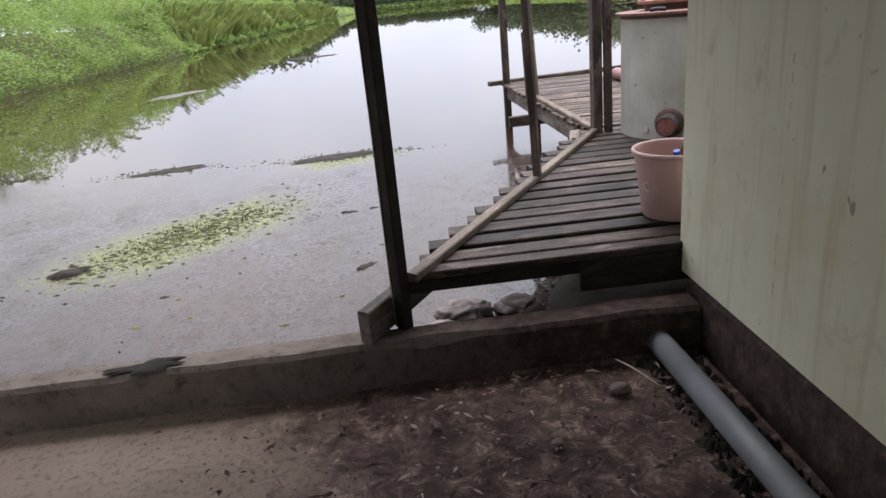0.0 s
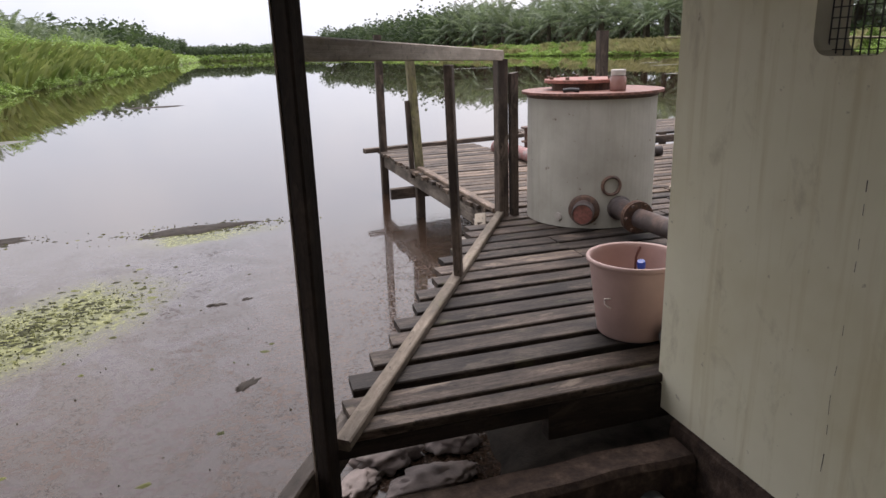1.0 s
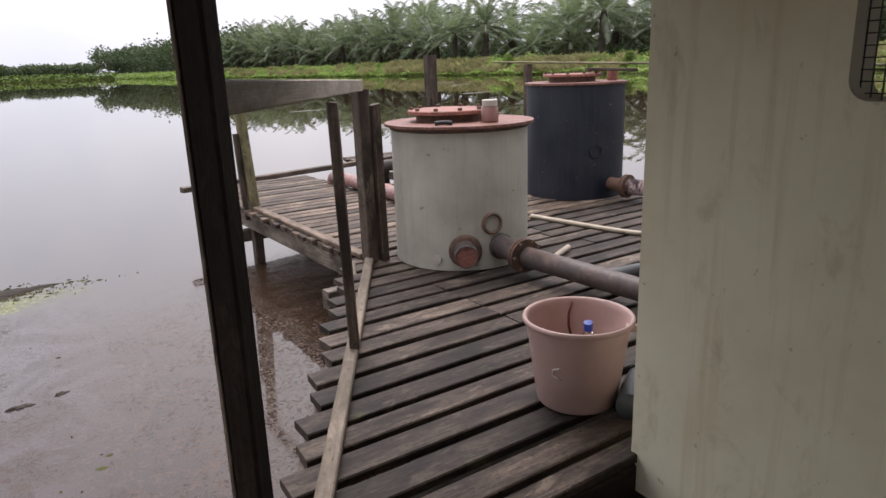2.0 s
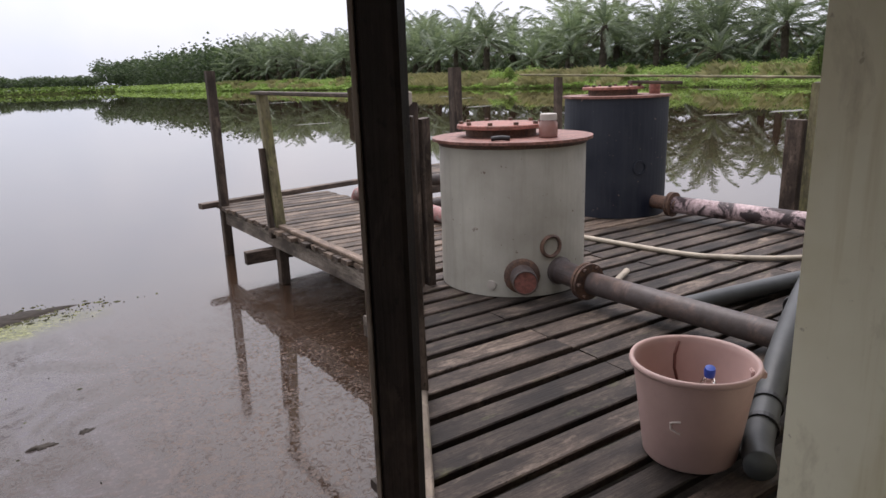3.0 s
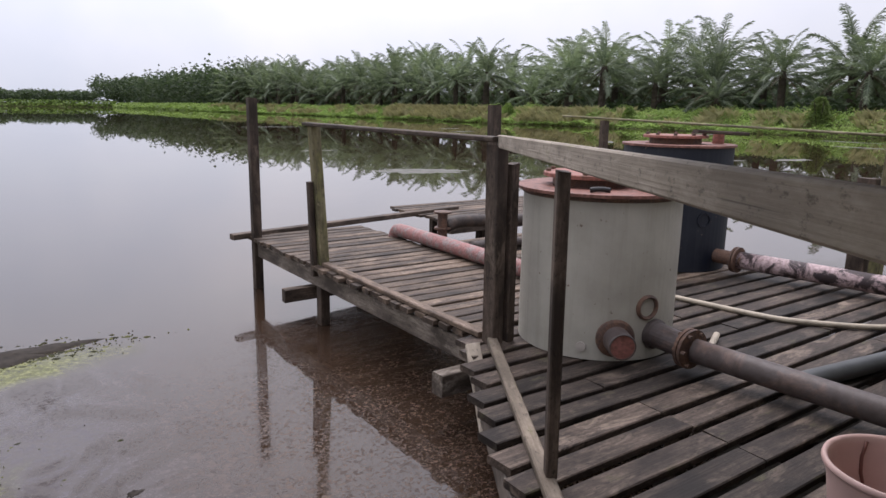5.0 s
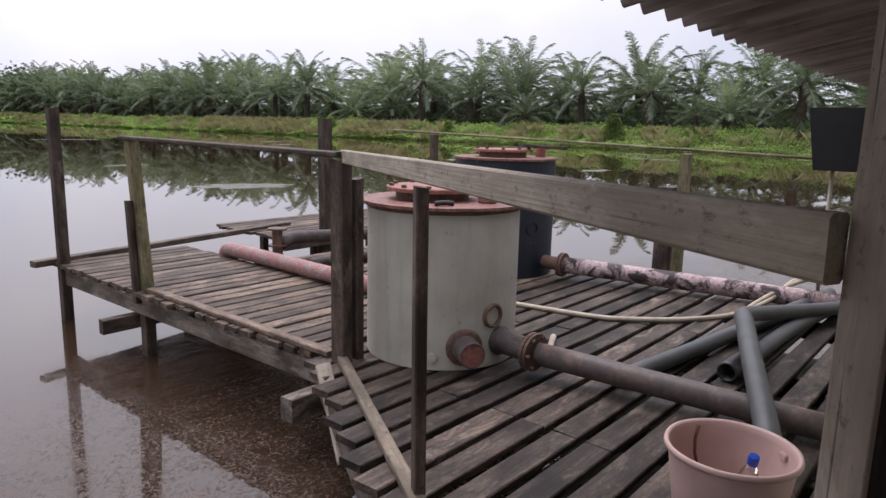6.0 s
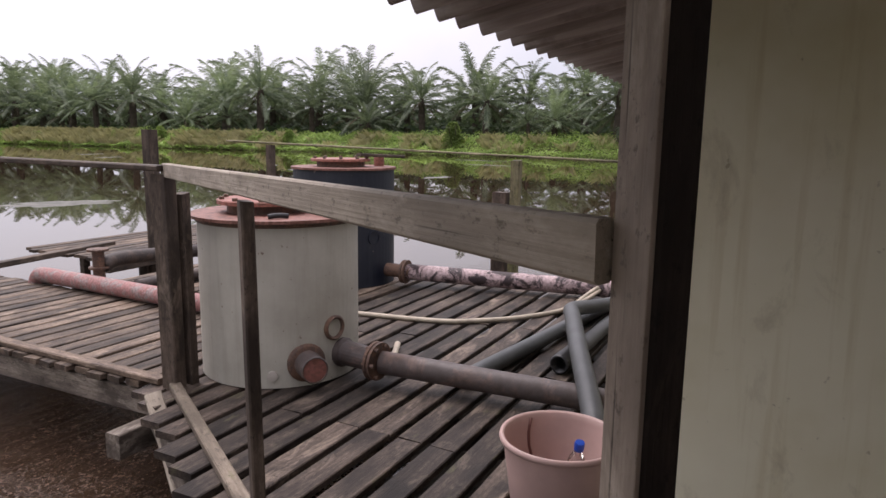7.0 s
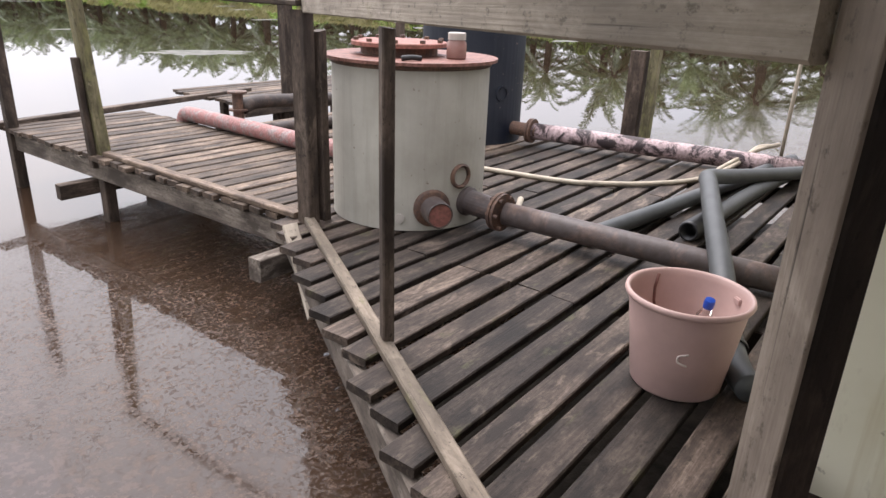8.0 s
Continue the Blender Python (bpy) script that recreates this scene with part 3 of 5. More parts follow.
ledge = thing("kerb", (-2.5, 2.64, 0), "low stained concrete kerb between shed floor and water", "kerb", kind="structure")
bm = bmesh.new()
n = 70
rows = []
for i in range(n + 1):
    x = -6.4 + i * (7.81 / n)
    w1, w2 = 0.012 * noise.noise((x * 3, 0, 1)), 0.010 * noise.noise((x * 4, 5, 1))
    chip = 0.05 * max(0, noise.noise((x * 2.2, 8, 3)) - 0.25)
    rows.append([bm.verts.new((x, y, z)) for y, z in ((2.56 + w1 * 0.5, -0.1), (2.56 + w1, 0.10), (2.57 + w1, LEDGE - 0.02 + w2 - chip), (2.59 + w1 + chip, LEDGE + w2), (2.71 + w2, LEDGE + w1), (2.73, LEDGE - 0.03), (2.74, -0.9))])
for a, b in zip(rows, rows[1:]):
    for j in range(6):
        bm.faces.new((a[j], b[j], b[j + 1], a[j + 1]))
bm.faces.new(rows[0])
bm.faces.new(rows[-1][::-1])
bmesh.ops.recalc_face_normals(bm, faces=bm.faces)
part("kerb_body", bm, M_KERB, ledge, m=Matrix())

WALL_X, WALL_Y = 1.43, 2.85
EAVE_Y, EAVE_Z, SLOPE, PITCH = 3.62, 2.155, 0.20, 0.146


def roof_under(y):
    return EAVE_Z + (EAVE_Y - y) * SLOPE - 0.035


def slot_wall_bm(x0, x1, y0, y1, z0, z1, oy0, oy1, oz0, oz1, r):
    """A wall along y with one opening that has rounded corners, cut right through."""
    outer = [(y0, z0), (y1, z0), (y1, roof_under(y1)), (y0, roof_under(y0))]
    inner = []
    for cy, cz, a0 in ((oy0 + r, oz0 + r, 180), (oy1 - r, oz0 + r, 270), (oy1 - r, oz1 - r, 0), (oy0 + r, oz1 - r, 90)):
        inner += [(cy + r * math.cos(radians(a0 + 15 * i)), cz + r * math.sin(radians(a0 + 15 * i))) for i in range(7)]
    bm = bmesh.new()
    sides = []
    for x in (x0, x1):
        o = [bm.verts.new((x, y, z)) for y, z in outer]
        q = [bm.verts.new((x, y, z)) for y, z in inner]
        for c in range(4):
            seg = q[c * 7:c * 7 + 7]
            for a, b in zip(seg, seg[1:]):
                bm.faces.new((o[c], a, b))
            bm.faces.new((o[c], seg[-1], q[(c * 7 + 7) % 28], o[(c + 1) % 4]))
        sides.append((o, q))
    for loop_a, loop_b in zip(sides[0], sides[1]):
        m = len(loop_a)
        for i in range(m):
            bm.faces.new((loop_a[i], loop_a[(i + 1) % m], loop_b[(i + 1) % m], loop_b[i]))
    bmesh.ops.recalc_face_normals(bm, faces=bm.faces)
    return bm


side_wall = thing("wall_shed", (WALL_X + 0.06, 1.0, 0), "cream painted shed wall with drips, cracks and a barred slot", "wall", kind="structure")
part("wall_body", slot_wall_bm(WALL_X, WALL_X + 0.12, -3.0, WALL_Y, 0.26, 2.5, 2.06, 2.29, 1.585, 2.1, 0.05), M_WALL, side_wall, m=Matrix())
bm = bmesh.new()
rows = []
for i in range(61):
    y = -3.0 + i * (5.75 / 60)
    a, b = 0.025 * noise.noise((y * 3, 1, 7)), 0.02 * noise.noise((y * 7, 3, 2))
    rows.append([bm.verts.new(p) for p in ((WALL_X - 0.03 + a, y, -0.12), (WALL_X - 0.012 + a, y, 0.10), (WALL_X - 0.004 + b * 0.4, y, 0.235 + b), (WALL_X + 0.03, y, 0.262), (WALL_X + 0.12, y, 0.262), (WALL_X + 0.12, y, -0.9))])
for a, b in zip(rows, rows[1:]):
    for j in range(5):
        bm.faces.new((a[j], b[j], b[j + 1], a[j + 1]))
bm.faces.new(rows[0])
bm.faces.new(rows[-1][::-1])
bmesh.ops.recalc_face_normals(bm, faces=bm.faces)
part("plinth", bm, M_KERB, side_wall, "rough dark concrete plinth", Matrix())
bm = bmesh.new()
for i in range(10):
    y = 2.065 + i * 0.0245
    bmesh.ops.create_cube(bm, size=1, matrix=Matrix.LocRotScale((WALL_X + 0.05, y, 1.84), None, (0.003, 0.003, 0.52)))
for i in range(20):
    bmesh.ops.create_cube(bm, size=1, matrix=Matrix.LocRotScale((WALL_X + 0.053, 2.175, 1.60 + i * 0.0265), None, (0.003, 0.235, 0.003)))
part("wire_mesh", bm, M_WIRE, side_wall, "rusty wire mesh", Matrix())

bm = bmesh.new()
zs = [0.42 + 0.03 * i for i in range(31)]
ups = [(2.085 + 0.012 * noise.noise((z * 5, 1, 1)) - (z - 0.4) * 0.02, z, 0.0007 + 0.0016 * abs(noise.noise((z * 9, 4, 2)))) for z in zs]
cols = [[bm.verts.new((WALL_X - 0.0015, y + sgn * w, z)) for y, z, w in ups] for sgn in (-1, 1)]
for i in range(30):
    if noise.noise((i * 0.9, 0, 5)) > 0.02:
        bm.faces.new((cols[0][i], cols[1][i], cols[1][i + 1], cols[0][i + 1]))
part("crack", bm, M_WIRE, side_wall, "hairline vertical crack", Matrix())

# front wall of the shed, with a wide opening that looks over the deck
front = thing("wall_front", (3.5, WALL_Y - 0.06, 0), "cream shed front wall with a wide opening", "wall", kind="structure")
bm = bmesh.new()
for x0, x1, z0, z1 in ((1.555, 1.62, -0.9, 2.26), (1.62, 4.0, -0.9, 1.3), (1.62, 4.0, 2.05, 2.26), (4.0, 5.6, -0.9, 2.26)):
    bmesh.ops.create_cube(bm, size=1, matrix=Matrix.LocRotScale(((x0 + x1) / 2, WALL_Y - 0.12, (z0 + z1) / 2), None, (x1 - x0, 0.12, z1 - z0)))
bmesh.ops.remove_doubles(bm, verts=bm.verts, dist=0.001)
part("wall_body", bm, M_WALL, front, m=Matrix())
# unseen walls; the west one is added to block light into the shed
for nm, dims in (("wall_back", (-6.4, 5.6, -3.14, -3.004, -0.9, 2.9)), ("wall_east", (5.604, 5.72, -3.0, WALL_Y - 0.06, -0.9, 2.26)), ("wall_west", (-3.5, -3.38, -3.0, 0.0, -0.08, 2.5))):
    ob = part(nm, box_bm(*dims), M_CONCRETE, None, m=Matrix())
    tagged(ob, "unseen bare grimy concrete shed wall", "wall", kind="structure")
ob = part("floor_inner", box_bm(1.56, 5.6, -3.0, WALL_Y - 0.13, -0.2, -0.02), M_CONCRETE, None, m=Matrix())
tagged(ob, "bare concrete floor inside the pump shed", "floor", kind="structure")

# corrugated roof, eave over the deck
roof = thing("roof", (1.5, 0.5, 2.5), "grey corrugated fibre-cement roof with a scalloped eave", "roof", kind="structure")


def sheet_mesh():
    width, per = PITCH * 7, 12
    verts, faces = [], []
    cols = 7 * per
    for top in (0, 1):
        for j in range(2):
            for i in range(cols + 1):
                x = i * PITCH / per
                z = 0.030 * math.cos(2 * math.pi * i / per) + top * 0.007
                verts.append((x, -j * 6.8, z + j * 6.8 * SLOPE))
    n = cols + 1
    for top in (0, 1):
        o = top * 2 * n
        for i in range(cols):
            q = (o + i, o + i + 1, o + n + i + 1, o + n + i)
            faces.append(q if top else q[::-1])
    for i in range(cols):
        faces.append((i, i + 1, 2 * n + i + 1, 2 * n + i))
    me = bpy.data.meshes.new("sheet")
    me.from_pydata(verts, [], faces)
    me.materials.append(M_ROOF)
    for p in me.polygons:
        p.use_smooth = True
    return me


sheet = sheet_mesh()
for i in range(3, 13):
    part("sheet", sheet, None, roof, m=pose(-6.6 + i * PITCH * 7, EAVE_Y + 0.012 * math.sin(i * 2.1), EAVE_Z + 0.004 * (i % 2)))
for y in (2.78, 1.0, -1.0, -2.8):
    timber("purlin", (-3.45, y, EAVE_Z + (EAVE_Y - y) * SLOPE - 0.08), (6.2, y, EAVE_Z + (EAVE_Y - y) * SLOPE - 0.08), 0.05, 0.09, M_DARK_WOOD, roof)

# ---- deck ----
rng = random.Random(5)
deck = thing("deck", (2.5, 4.2, DECK), "weathered grey-brown slatted timber deck on posts over water", "deck", kind="structure")
PITCH_P, FRONT = 0.172, 2.778
TH = 0.036


def plank(x0, x1, y, parent, material, w, name="plank", z=DECK):
    bm = bar_bm(x1 - x0, w, TH, 0.005, 0.012, rng)
    m = pose((x0 + x1) / 2, y, z - TH / 2 + rng.uniform(-0.004, 0.004), rng.uniform(-0.6, 0.6), 0, rng.uniform(-0.25, 0.25))
    return part(name, bm, material, parent, m=m)


def deck_left(y):
    return 0.10 + (y - 2.86) * 0.583


for i in range(17):
    y = FRONT + 0.07 + PITCH_P * i
    w = 0.129 + rng.uniform(-0.008, 0.008)
    x0 = deck_left(y) + rng.uniform(-0.035, 0.035) + (0.1 if i == 0 else 0)
    if i == 0:
        w, y = 0.092, y + 0.024
    cuts = [x0]
    if 6 <= i <= 11:
        cuts += [1.91 + rng.uniform(-0.01, 0.01), 3.9 + rng.uniform(-0.05, 0.05)]
    elif i % 3 == 0:
        cuts += [3.32 + rng.uniform(-0.04, 0.04)]
    else:
        cuts += [2.75 + 0.25 * (i % 4)]
    cuts.append(5.62 + rng.uniform(-0.04, 0.04))
    for a, b in zip(cuts, cuts[1:]):
        plank(a + 0.003, b - 0.003, y, deck, M_PLANK, w)
# beams below
timber("edge_beam", (-0.05, 2.58, 0.282), (1.80, 5.62, 0.272), 0.06, 0.15, M_BEAM, deck)
timber("end_beam", (1.57, 5.66, 0.135), (5.6, 5.70, 0.135), 0.10, 0.14, M_BEAM, deck)
timber("fascia", (0.14, 2.842, 0.335), (1.35, 2.842, 0.335), 0.03, 0.062, M_DARK_WOOD, deck)
timber("front_beam", (0.95, 2.86, 0.285), (5.6, 2.86, 0.285), 0.07, 0.15, M_DARK_WOOD, deck)
for x in (2.3, 3.6, 5.0):
    timber("joist", (x, 2.9, 0.285), (x, 5.6, 0.285), 0.06, 0.14, M_DARK_WOOD, deck)
for x, y in ((2.3, 3.2), (3.6, 3.2), (5.2, 3.2), (3.6, 5.5), (5.2, 5.5), (2.3, 4.5)):
    timber("pile", (x, y, -1.1), (x, y, 0.21), 0.09, 0.09, M_POST, deck)

# walkway behind, running out to the far corner
way = thing("walkway", (2.4, 7.5, DECK), "narrow weathered plank walkway over the pond", "walkway", kind="structure")
y = 5.80
while y < 9.46:
    w = 0.118 + rng.uniform(-0.006, 0.006)
    left = 1.81 - (y - 5.5) * 0.018 + rng.uniform(-0.03, 0.02)
    if y < 8.25:
        plank(left, 3.55 + rng.uniform(-0.03, 0.03), y, way, M_WALKWAY, w)
        plank(3.56, 5.62 + rng.uniform(-0.03, 0.03), y, way, M_WALKWAY, w)
    else:
        plank(left, 3.10 + rng.uniform(-0.02, 0.02), y, way, M_WALKWAY, w)
    y += 0.146
timber("edge_board", (1.86, 5.60, DECK + 0.018), (1.85, 7.80, DECK + 0.018), 0.075, 0.034, M_WALKWAY, way)
timber("side_beam", (1.86, 5.58, 0.27), (1.81, 9.44, 0.27), 0.05, 0.14, M_BEAM, way)
timber("inner_beam", (3.04, 5.8, 0.27), (3.06, 9.5, 0.27), 0.06, 0.14, M_POST, way)
timber("cross_beam", (1.58, 8.12, 0.095), (5.5, 8.2, 0.10), 0.09, 0.12, M_POST, way)
timber("far_beam", (1.56, 9.47, DECK + 0.01), (4.9, 10.08, DECK + 0.01), 0.10, 0.06, M_POST, way)
for x, y in ((2.9, 8.2), (5.3, 8.1), (3.6, 6.9), (5.3, 6.9)):
    timber("pile", (x, y, -1.1), (x, y, 0.19), 0.09, 0.09, M_POST, way)

# second platform past the gap
far_deck = thing("platform", (5.8, 10.0, DECK), "small weathered plank platform past the water gap", "platform", kind="structure")
for i in range(10):
    a = 4.17 + rng.uniform(-0.04, 0.04)
    plank(a, 7.2, 9.3 + i * 0.15, far_deck, M_WALKWAY, 0.12)
timber("side_beam", (4.12, 9.15, 0.31), (7.2, 9.2, 0.31), 0.08, 0.10, M_POST, far_deck)
for x, y in ((4.8, 9.4), (6.8, 9.4), (4.8, 10.5), (6.8, 10.5)):
    timber("pile", (x, y, -1.1), (x, y, 0.36), 0.09, 0.09, M_POST, far_deck)

# ---- railing ----
P = (0.118, 2.719)
shed_post = thing("shed_post", (P[0], P[1], LEDGE), "square shed post, shaded body dark and lit side pale", "post")
# lit and shaded sides are coloured in: dark body, thin pale strip
timber("post_core", (P[0], P[1], LEDGE - 0.01), (P[0], P[1], 2.30), 0.052, 0.062, M_DARK_WOOD, shed_post, twist=-42)
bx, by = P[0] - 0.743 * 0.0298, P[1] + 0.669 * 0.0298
timber("facing_board", (bx, by, LEDGE + 0.01), (bx, by, 2.295), 0.007, 0.062, M_POST_LIT, shed_post, "thin pale brown strip coloured as the lit side", twist=-42)

rail = thing("railing", (1.0, 4.1, DECK), "sagging weathered timber handrail along the deck edge", "railing")
timber("post", (1.052, 4.165, DECK + 0.04), (1.022, 4.15, 1.56), 0.044, 0.056, M_POST, rail, twist=-33)
timber("post", (1.862, 5.51, -0.2), (1.858, 5.51, 1.56), 0.075, 0.11, M_POST, rail, "thick brown corner post")
timber("brace_post", (1.952, 5.48, DECK - 0.1), (1.942, 5.475, 1.46), 0.055, 0.07, M_POST, rail)
timber("handrail", (0.112, 2.772, 1.650), (1.865, 5.50, 1.583), 0.032, 0.072, M_PALE, rail, "pale lichen-grey handrail")
timber("kick_board", (0.17, 2.74, DECK + 0.02), (1.83, 5.47, DECK + 0.02), 0.06, 0.04, M_KICK, rail, "mossy grey-brown kick board")
timber("strut", (1.66, 5.44, DECK + 0.04), (1.49, 5.06, 0.06), 0.085, 0.03, M_PALE, rail)

rail2 = thing("railing", (1.9, 7.9, DECK), "weathered timber railing along the walkway", "railing")
timber("post", (1.86, 7.87, DECK), (1.80, 7.88, 1.595), 0.085, 0.085, M_MOSSY, rail2, "pale mossy square post")
timber("post", (1.785, 7.90, 0.30), (1.76, 7.90, 1.13), 0.045, 0.06, M_POST, rail2)
timber("post", (1.86, 7.89, -1.0), (1.86, 7.89, 0.34), 0.09, 0.09, M_POST, rail2)
timber("post", (1.80, 9.40, -1.0), (1.79, 9.36, 1.84), 0.09, 0.09, M_POST, rail2, "tall dark corner post")
timber("handrail", (1.83, 5.48, 1.595), (1.77, 7.96, 1.615), 0.085, 0.03, M_POST, rail2)

rail3 = thing("railing", (5.65, 6.0, DECK), "thin weathered railing on the far deck edge", "railing")
timber("post", (5.66, 5.02, 0.1), (5.68, 5.02, 1.56), 0.09, 0.09, M_MOSSY, rail3)
timber("post", (5.67, 5.17, -0.9), (5.67, 5.17, 1.24), 0.12, 0.15, M_POST, rail3, "short thick weathered stump")
timber("post", (5.47, 7.98, -0.9), (5.47, 7.98, 1.66), 0.08, 0.08, M_POST, rail3)
timber("handrail", (5.43, 8.6, 1.70), (5.74, 3.7, 1.565), 0.07, 0.022, M_MOSSY, rail3)
dpost = timber("mooring_post", (4.93, 9.32, -1.0), (4.90, 9.30, 1.82), 0.13, 0.13, M_POST, None)
tagged(dpost, "weathered grey-brown square post standing in the water", "post")

# ---- tanks ----


def hatch(parent, x, y, z, r):
    part("hatch_neck", spin_bm([(0, z), (r * 0.8, z), (r * 0.8, z + 0.05), (0, z + 0.05)], 28), M_RUST, parent, m=pose(x, y, 0))
    cover = part("hatch_cover", spin_bm([(0, z + 0.05), (r, z + 0.05), (r, z + 0.07), (r * 0.98, z + 0.075), (0, z + 0.08)], 28), M_RED_LID, parent, "red-brown bolted hatch cover", pose(x, y, 0))
    for i in range(10):
        a = 2 * math.pi * i / 10
        part("bolt", spin_bm([(0, 0), (0.016, 0), (0.016, 0.022), (0, 0.024)], 6), M_RUST, cover, m=pose(x + r * 0.9 * math.cos(a), y + r * 0.9 * math.sin(a), z + 0.07))


def flange_bm(r, t=0.018, hole=0.5):
    return spin_bm([(0, 0), (r, 0), (r, t), (0, t)], 24)


TX, TY, TR, TZ = 2.475, 5.275, 0.462, 1.31
tank = thing("filter_tank", (TX, TY, DECK), "cream painted cylindrical steel tank with rusty red lid", "tank")
part("shell", spin_bm([(0, DECK + 0.002), (TR, DECK + 0.002), (TR, TZ), (0, TZ)], 72), M_CREAM_TANK, tank, m=pose(TX, TY, 0), smooth=False)
part("lid", spin_bm([(0, TZ + 0.001), (TR + 0.043, TZ + 0.001), (TR + 0.043, TZ + 0.018), (0, TZ + 0.02)], 72), M_PINK_LID, tank, "faded red flanged lid plate", pose(TX, TY, 0))
part("rim_weld", spin_bm([(TR + 0.001, TZ - 0.026), (TR + 0.010, TZ - 0.02), (TR + 0.012, TZ - 0.002), (TR + 0.001, TZ)], 72), M_RUST, tank, "rusty weld under the lid", pose(TX, TY, 0))
hatch(tank, TX - 0.04, TY + 0.06, TZ + 0.02, 0.28)
sd = Vector((-0.307, -0.471, 0)).normalized()
s0 = Vector((TX, TY, 0.535)) + sd * (TR - 0.02)
stub = part("stub_pipe", spin_bm([(0.074, 0), (0.074, 0.165), (0.070, 0.17), (0.066, 0.17), (0.066, 0.158), (0, 0.158)], 32), M_STEEL_PIPE, tank, m=aim(s0, sd), smooth=False)
part("weld_ring", spin_bm([(0.074, 0.012), (0.108, 0.012), (0.108, 0.026), (0.096, 0.034), (0.074, 0.04)], 24), M_RUST, stub, m=aim(s0, sd))
part("cap", spin_bm([(0, 0.150), (0.065, 0.150), (0.065, 0.163), (0, 0.166)], 24), M_CAP, stub, "red primer end cap", aim(s0, sd))
rd = Vector((-0.077, -0.41, 0)).normalized()
part("ring_mark", spin_bm([(0.052, 0), (0.072, 0), (0.072, 0.016), (0.062, 0.024), (0.052, 0.016), (0.052, 0)], 28), M_RUST, tank, "bare weld ring", aim(Vector((TX, TY, 0.703)) + rd * (TR - 0.006), rd))
pd = Vector((-0.62, -0.42, 0)).normalized()
part("plug", spin_bm([(0, 0), (0.028, 0), (0.028, 0.014), (0, 0.016)], 16), M_JARLID, tank, m=aim(Vector((TX, TY, 0.475)) + pd * (TR - 0.004), pd))
out = part("outlet", spin_bm([(0.085, 0.0), (0.085, 0.05), (0.072, 0.06), (0.068, 0.2), (0.062, 0.3)], 24), M_STEEL_PIPE, tank, m=aim((TX - 0.02, TY - TR + 0.03, 0.545), (-0.08, -1, -0.03)))
for s in (0.26, 0.285):
    part("flange", flange_bm(0.108), M_RUST, out, m=aim(Vector((TX - 0.02, TY - TR + 0.03, 0.545)) + Vector((-0.08, -1, -0.03)).normalized() * s, (-0.08, -1, -0.03)))
for i in range(6):
    a = 2 * math.pi * i / 6
    part("bolt", spin_bm([(0, -0.03), (0.011, -0.03), (0.011, 0.05), (0, 0.05)], 6), M_RUST, out, m=aim(Vector((TX - 0.042 + 0.09 * math.cos(a), TY - TR - 0.24, 0.537 + 0.09 * math.sin(a))), (-0.08, -1, -0.03)))

pipe = thing("outlet_pipe", (2.55, 3.7, DECK), "long grey-brown steel pipe lying across the deck", "pipe")
tube("pipe_body", straight((2.43, 4.53, 0.535), (2.66, 2.95, 0.466), 6), 0.064, M_STEEL_PIPE, pipe, seg=24)

jar = thing("glass_jar", (2.503, 4.97, TZ + 0.02), "small screw-top jar of reddish water on the tank lid", "jar")
part("glass", spin_bm([(0, 0), (0.054, 0), (0.056, 0.01), (0.056, 0.085), (0.046, 0.10), (0.046, 0.11)], 24), M_MURK, jar, smooth=True)
part("jar_lid", spin_bm([(0.05, 0.102), (0.05, 0.135), (0.046, 0.14), (0, 0.14)], 24), M_JARLID, jar, "dull metal screw lid")
clip = thing("rubber_offcut", (2.17, 5.02, TZ + 0.02), "small black rubber offcut lying on the tank lid", "scrap")
tube("strip", smooth_path([(2.13, 5.05, TZ + 0.032), (2.16, 5.03, TZ + 0.036), (2.19, 5.01, TZ + 0.036), (2.22, 4.99, TZ + 0.032)], 4), 0.014, M_RUBBER, clip, seg=8)

BX, BY, BR, BZ = 4.68, 6.38, 0.475, 1.47
tank2 = thing("filter_tank", (BX, BY, DECK), "navy-black painted cylindrical steel tank with pink lid", "tank")
part("shell", spin_bm([(0, DECK + 0.002), (BR, DECK + 0.002), (BR, BZ), (0, BZ)], 64), M_BLUE_TANK, tank2, m=pose(BX, BY, 0))
part("lid", spin_bm([(0, BZ + 0.001), (BR + 0.02, BZ + 0.001), (BR + 0.02, BZ + 0.02), (0, BZ + 0.022)], 64), M_PINK_LID, tank2, "faded pink lid plate", pose(BX, BY, 0))
hatch(tank2, BX - 0.05, BY, BZ + 0.022, 0.28)
bd = Vector((-0.35, -0.94, 0)).normalized()
part("ring_mark", spin_bm([(0.05, 0), (0.066, 0), (0.066, 0.014), (0.05, 0.014), (0.05, 0)], 28), M_BLUE_TANK, tank2, m=aim(Vector((BX, BY, 0.86)) + bd * (BR - 0.006), bd))
part("nipple", spin_bm([(0, 0), (0.05, 0), (0.05, 0.1), (0, 0.1)], 20), M_RED_LID, tank2, m=pose(BX + 0.3, BY - 0.2, BZ + 0.02))
out2 = part("outlet", spin_bm([(0.062, 0), (0.062, 0.3)], 24), M_RUST, tank2, m=aim((4.69, BY - BR + 0.05, 0.54), (0.06, -1, -0.02)))
for s in (0.22, 0.245):
    part("flange", flange_bm(0.11), M_RUST, out2, m=aim(Vector((4.69, BY - BR + 0.05, 0.54)) + Vector((0.06, -1, -0.02)).normalized() * s, (0.06, -1, -0.02)))
pipe2 = thing("painted_pipe", (5.3, 4.7, DECK), "thick pipe with flaking white paint on the deck edge", "pipe")
